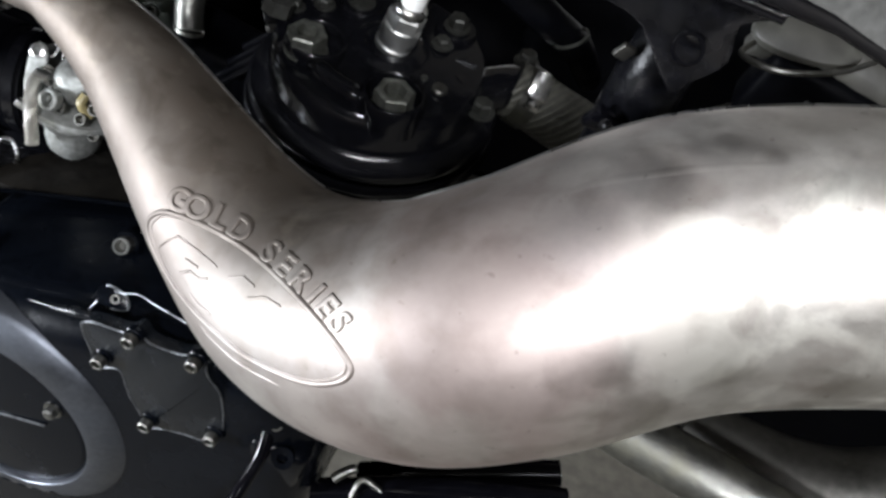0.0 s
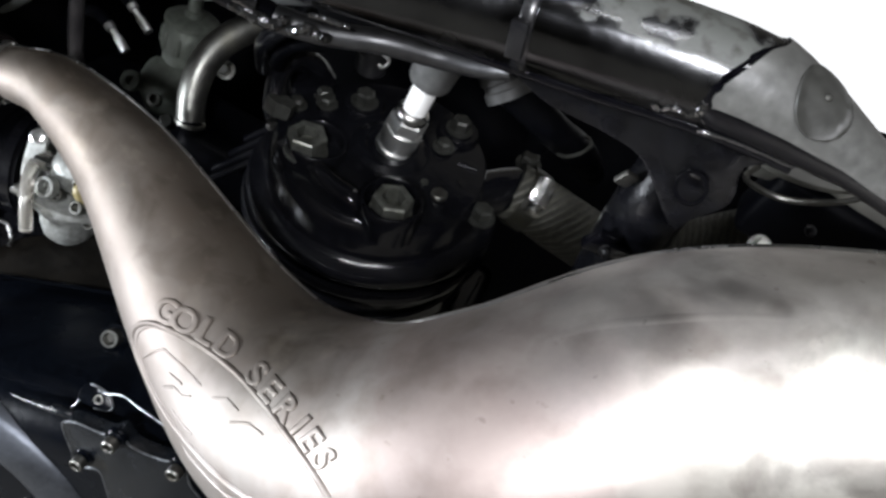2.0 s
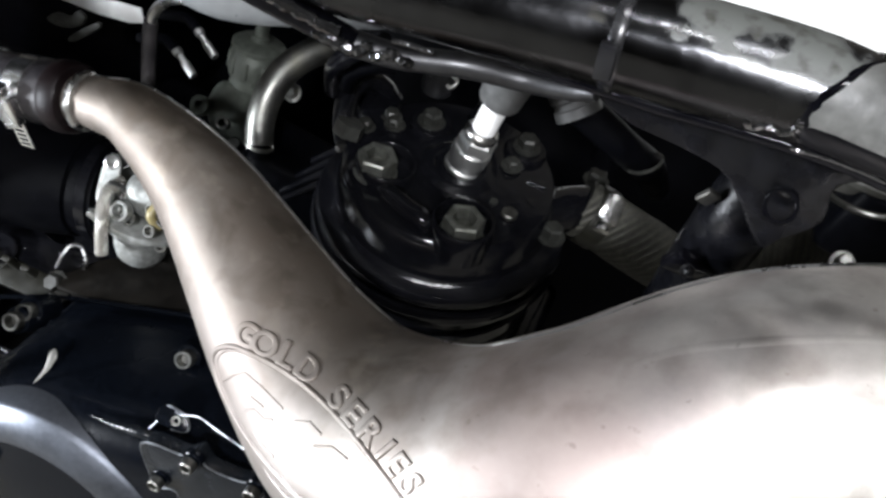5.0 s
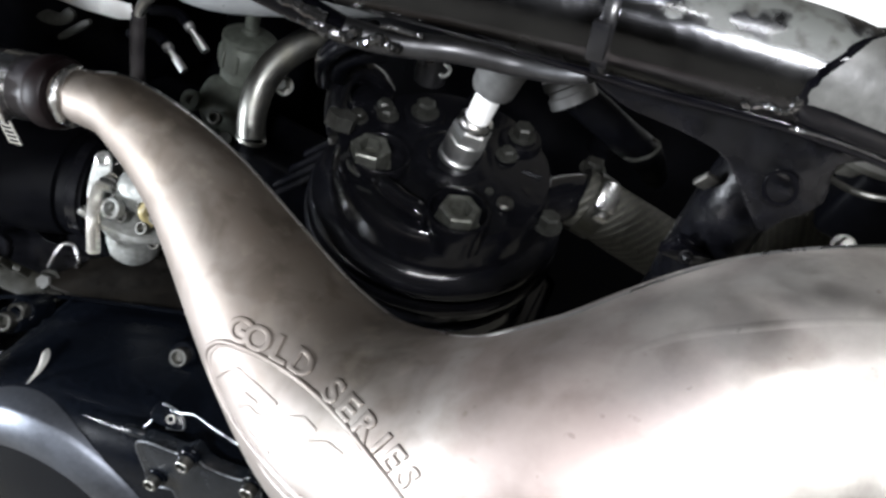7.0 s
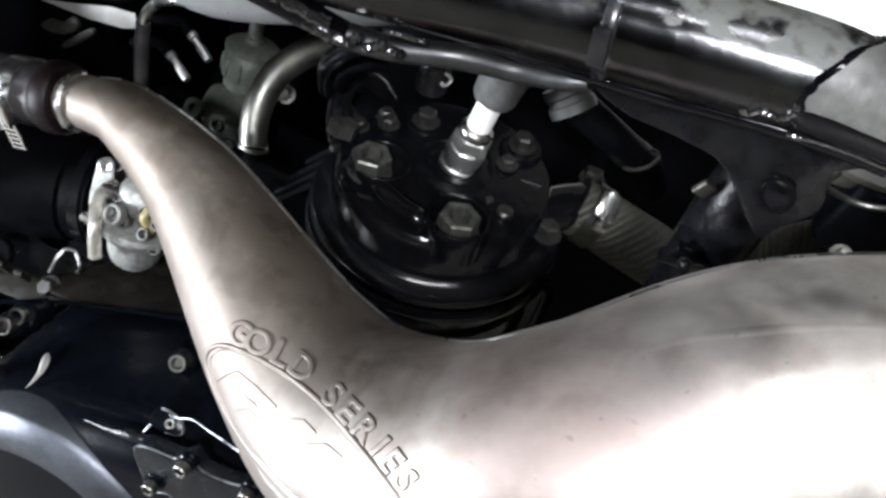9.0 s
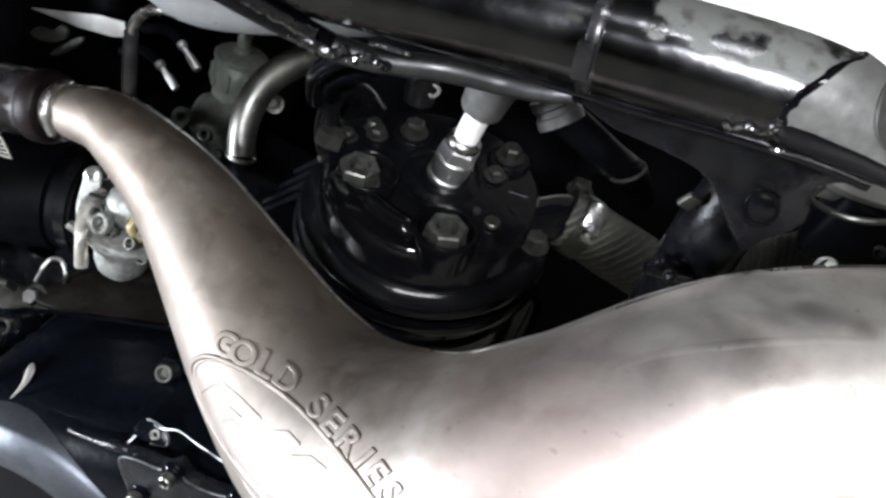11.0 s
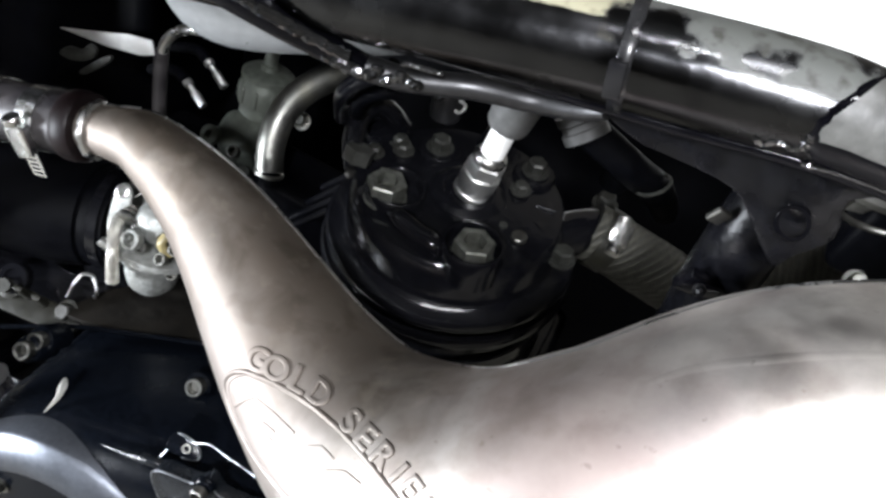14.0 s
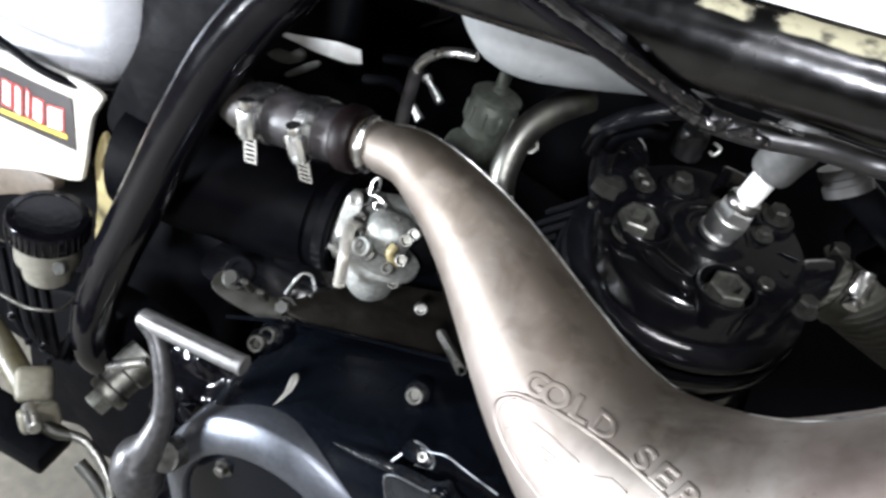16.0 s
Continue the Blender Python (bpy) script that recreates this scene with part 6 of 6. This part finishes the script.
    part("rod", tube([(-0.5343, 0.2804, 0.3059, .010), (-0.5080, 0.2770, 0.2906, .010), (-0.4738, 0.2670, 0.2806, .010)], 20), OLIVE, g, "olive painted rod")
    part("rod_end", block((0.026, 0.020, 0.026), along((-0.4657, 0.2665, 0.2934), (0.5, -0.5, -0.6)), 0.005, 3), BRASS, g)
    part("fork", block((0.028, 0.018, 0.014), along((-0.4462, 0.2529, 0.2846), (0.7, -0.3, 0.5)), 0.004, 3), BRASS, g)
    part("fork_pin", lathe(turned(0.0048, 0.03, 0.001), along((-0.4564, 0.2524, 0.2882), (0.8, -0.5, 0.3)), 16), ZINC, g)
    part("fork_arm", tube([(-0.4449, 0.2517, 0.2825, .006), (-0.4308, 0.2537, 0.2793, .005), (-0.4191, 0.2581, 0.2802, .004)], 12), GRIMY, g)
    for p in ((-0.4653, 0.2782, 0.3084), (-0.4904, 0.2828, 0.3078), (-0.4796, 0.2857, 0.3072), (-0.5098, 0.2853, 0.3190)):
        repeat("bolt", HEX_TINY, along(p, (random.random() - 0.5, -0.8, 0.5)), g)
    for k in range(4):
        part("hose", wire([Vector((-0.5681, 0.3245, 0.3264)) + Vector((0, 0.01 * k, 0.01 * k)), Vector((-0.5239, 0.3052, 0.2831)) + Vector((0.012 * k, 0, 0)), Vector((-0.4829, 0.3170, 0.2647)) + Vector((0, 0, 0.012 * k))], 0.004, 8), RUBBER, g)
    # Dark sheet added to hide the bright floor behind the brake parts.
    part("brake_backing", slab(rounded([(-0.8485, 0.0717), (-0.7073, 0.1537), (-0.6177, 0.1932), (-0.5625, 0.1538), (-0.5542, -0.0341), (-0.6248, -0.1256), (-0.6727, -0.1200), (-0.7167, -0.0270), (-0.8696, -0.0796)], 4), 0.008, facing(0.478), 0.002), RUBBER, g, "black backing sheet added behind the brake parts")
    b = thing("foot_rest", "black rubber footrest block", "footrest", (-0.4467, 0.2380, 0.2655))
    part("pad", block((0.07, 0.034, 0.022), Matrix.Translation((-0.4660, 0.2500, 0.2570)) @ Euler((0.1, 0.05, 0.1)).to_matrix().to_4x4(), 0.004, 2), RUBBER, b)
    c = thing("brake_pedal_rod", "thin dark steel rod and return spring below the lever", "rod", (-0.3963, 0.2570, 0.2694))
    part("rod", wire([(-0.4216, 0.2578, 0.2809), (-0.4081, 0.2604, 0.2787), (-0.3929, 0.2588, 0.2704), (-0.3802, 0.2545, 0.2595), (-0.3709, 0.2483, 0.2477)], 0.0036, 12), OLD_ZINC, c)
    part("spring", wire([(-0.4116, 0.2559, 0.2574), (-0.3971, 0.2552, 0.2505), (-0.3807, 0.2527, 0.2405)], 0.005, 12), DARK_ALLOY, c)


COWL = material("silver_white_gloss", (0.62, 0.64, 0.68), 0.22, 0.1, 0.4, 200, 0.05, 0.02, 20, (0.45, 0.46, 0.5), 0.3)
left_side()

# ---- below and ahead of the chamber ----


def front():
    h = thing("header_pipe", "bare silver exhaust header tube under the chamber", "exhaust pipe", (0.1203, 0.3263, 0.4446))
    part("tube", tube([(0.0872, 0.3517, 0.4313, .0175), (0.1201, 0.3427, 0.4329, .0175), (0.1546, 0.3345, 0.4353, .0175), (0.1985, 0.3261, 0.4365, .0175), (0.2542, 0.3179, 0.4367, .0175)], 32), SILVER, h)
    part("lower_chamber", tube([(0.1550, 0.4008, 0.4050, .018), (0.1884, 0.3912, 0.4058, .024), (0.2221, 0.3822, 0.4073, .030), (0.2581, 0.3795, 0.4159, .034), (0.3005, 0.3876, 0.4366, .036), (0.3596, 0.4140, 0.4618, .036)], 36), DULL_STEEL, h, "dull dark steel lower chamber")
    part("joint_ring", wire([(0.1374, 0.3583, 0.4341), (0.1560, 0.3556, 0.4367), (0.1744, 0.3526, 0.4392), (0.1836, 0.3526, 0.4382)], 0.0012), SILVER, h)
    c = thing("cable", "glossy black cable curving down beside the case", "cable", (-0.0825, 0.2694, 0.3980))
    part("cable", wire([(-0.0809, 0.2690, 0.4129), (-0.0790, 0.2631, 0.4057), (-0.0776, 0.2548, 0.3959), (-0.0799, 0.2443, 0.3837), (-0.0838, 0.2321, 0.3697), (-0.0986, 0.2196, 0.3410)], 0.004, 14), GLOSS, c)
    part("mount", block((0.035, 0.02, 0.06), Matrix.Translation((-0.0735, 0.2733, 0.3707)) @ Euler((0.2, 0.1, 0.1)).to_matrix().to_4x4(), 0.006, 3), CASE, c)
    part("mount_eye", lathe([(0.003, 0), (0.0065, 0), (0.0065, 0.004), (0.003, 0.004)], along((-0.0663, 0.2609, 0.3941), (0, -0.8, 0.6)), 18), CASE, c)
    u = thing("lower_lever", "dark steel lever under the chamber", "lever", (-0.0295, 0.2841, 0.3636))
    part("lever", wire([(-0.0391, 0.2815, 0.3615), (-0.0345, 0.2859, 0.3661), (-0.0286, 0.2894, 0.3697)], 0.003, 10), OLD_ZINC, u)
    part("lever", wire([(-0.0253, 0.2779, 0.3559), (-0.0233, 0.2861, 0.3653), (-0.0140, 0.2863, 0.3646), (-0.0055, 0.2848, 0.3620)], 0.002, 10), OLD_ZINC, u)
    part("tip", block((0.012, 0.01, 0.008), Matrix.Translation((-0.0546, 0.2914, 0.3438)), 0.002), OLD_ZINC, u)
    w = thing("overflow_bottle", "grimy grey plastic overflow bottle with a bright wire hoop", "bottle", (0.1172, 0.4322, 0.6468))
    bm = block((0.09, 0.05, 0.028), Matrix.Translation((0.1255, 0.4463, 0.6471)) @ Euler((0.2, 0.25, 0.0)).to_matrix().to_4x4(), 0.014, 4)
    part("bottle", bm, DULL_BOTTLE, w)
    part("hoop", wire([(0.0693, 0.3902, 0.6563), (0.0647, 0.3808, 0.6535), (0.0696, 0.3748, 0.6537), (0.0794, 0.3705, 0.6554), (0.0915, 0.3732, 0.6574), (0.1087, 0.3840, 0.6606), (0.1225, 0.3964, 0.6660)], 0.0014, 10), OLD_ZINC, w, "bright wire hoop")
    part("strap", slab(rounded([(-0.024, -0.006), (-0.010, -0.010), (0.012, -0.009), (0.027, -0.003), (0.026, 0.006), (0.006, 0.009), (-0.014, 0.010), (-0.025, 0.004)], 4), 0.004, plate_at((0.0930, 0.4090, 0.6570), (0.1, -0.55, 0.83), (1, 0.15, 0.05)), 0.0014), DULL_BOTTLE, w, "grimy bent strap")
    part("lug", block((0.014, 0.010, 0.012), plate_at((0.0760, 0.4080, 0.6500), (0.2, -0.6, 0.75), (1, 0.1, 0.2)), 0.003, 3), DULL_BOTTLE, w)
    repeat("bolt", HEX_TINY, along((0.1064, 0.3947, 0.6348), (0, -0.8, 0.6)), w)


front()


def dark_backing():
    """Dark backing added where only darkness shows behind the engine."""
    s = thing("far_side_backing", "large matt black backing sheet added behind the engine", "inner fender", (-0.1, 0.72, 0.0))
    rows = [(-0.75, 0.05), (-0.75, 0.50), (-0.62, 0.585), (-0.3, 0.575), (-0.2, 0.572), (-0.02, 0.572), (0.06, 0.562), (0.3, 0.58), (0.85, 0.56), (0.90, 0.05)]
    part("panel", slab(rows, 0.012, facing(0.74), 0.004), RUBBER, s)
    part("backing_floor", block((0.50, 0.34, 0.012), Matrix.Translation((-0.36, 0.575, 0.12)), 0.004), RUBBER, s)
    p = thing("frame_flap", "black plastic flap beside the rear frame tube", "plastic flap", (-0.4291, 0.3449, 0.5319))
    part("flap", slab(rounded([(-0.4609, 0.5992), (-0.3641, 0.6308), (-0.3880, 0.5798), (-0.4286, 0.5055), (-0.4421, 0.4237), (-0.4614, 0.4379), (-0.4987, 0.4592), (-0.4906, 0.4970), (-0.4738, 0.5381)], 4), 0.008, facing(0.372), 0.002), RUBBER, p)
    g = thing("gearbox", "black blocks added behind the side case as dark backing", "gearbox", (-0.28, 0.50, 0.14))
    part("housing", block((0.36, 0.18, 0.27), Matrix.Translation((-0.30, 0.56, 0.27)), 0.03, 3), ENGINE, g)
    part("backing_block_left", block((0.40, 0.12, 0.20), Matrix.Translation((-0.62, 0.50, 0.26)), 0.03, 3), RUBBER, g)
    part("backing_block_rear", block((0.26, 0.22, 0.16), Matrix.Translation((-0.56, 0.69, 0.46)), 0.02, 3), RUBBER, g)
    # Unseen blocks that keep the backdrop's glow off the machine.
    part("glow_blocker_top", block((0.80, 0.40, 0.10), Matrix.Translation((-0.52, 0.62, 0.78)), 0.02, 3), RUBBER, s)
    part("glow_blocker_side", block((0.50, 0.012, 0.24), Matrix.Translation((-0.50, 0.735, 0.66)), 0.004, 2), RUBBER, s)


dark_backing()


def chain_cover():
    """Crumpled oily black plastic between the lever and the case."""
    bm = bmesh.new()
    n = 26
    o, u, v = Vector((-0.3950, 0.3224, 0.3538)), Vector((0.16, 0.0, 0.02)), Vector((0.02, -0.06, -0.13))
    vs = []
    for i in range(n + 1):
        row = []
        for j in range(n + 1):
            p = o + u * (i / n) + v * (j / n)
            row.append(bm.verts.new(p + Vector((0, -0.8, 0.6)) * 0.012 * (noise.noise(p * 70) + 0.5 * noise.noise(p * 160))))
        vs.append(row)
    for i in range(n):
        for j in range(n):
            bm.faces.new((vs[i][j], vs[i + 1][j], vs[i + 1][j + 1], vs[i][j + 1]))
    got = bmesh.ops.extrude_face_region(bm, geom=bm.faces[:])
    bmesh.ops.translate(bm, verts=[w for w in got["geom"] if isinstance(w, bmesh.types.BMVert)], vec=(0, 0.004, -0.003))
    solo("chain_guard", bm, GLOSS, "crumpled oily black plastic chain guard", "chain guard", sharp=80)


chain_cover()
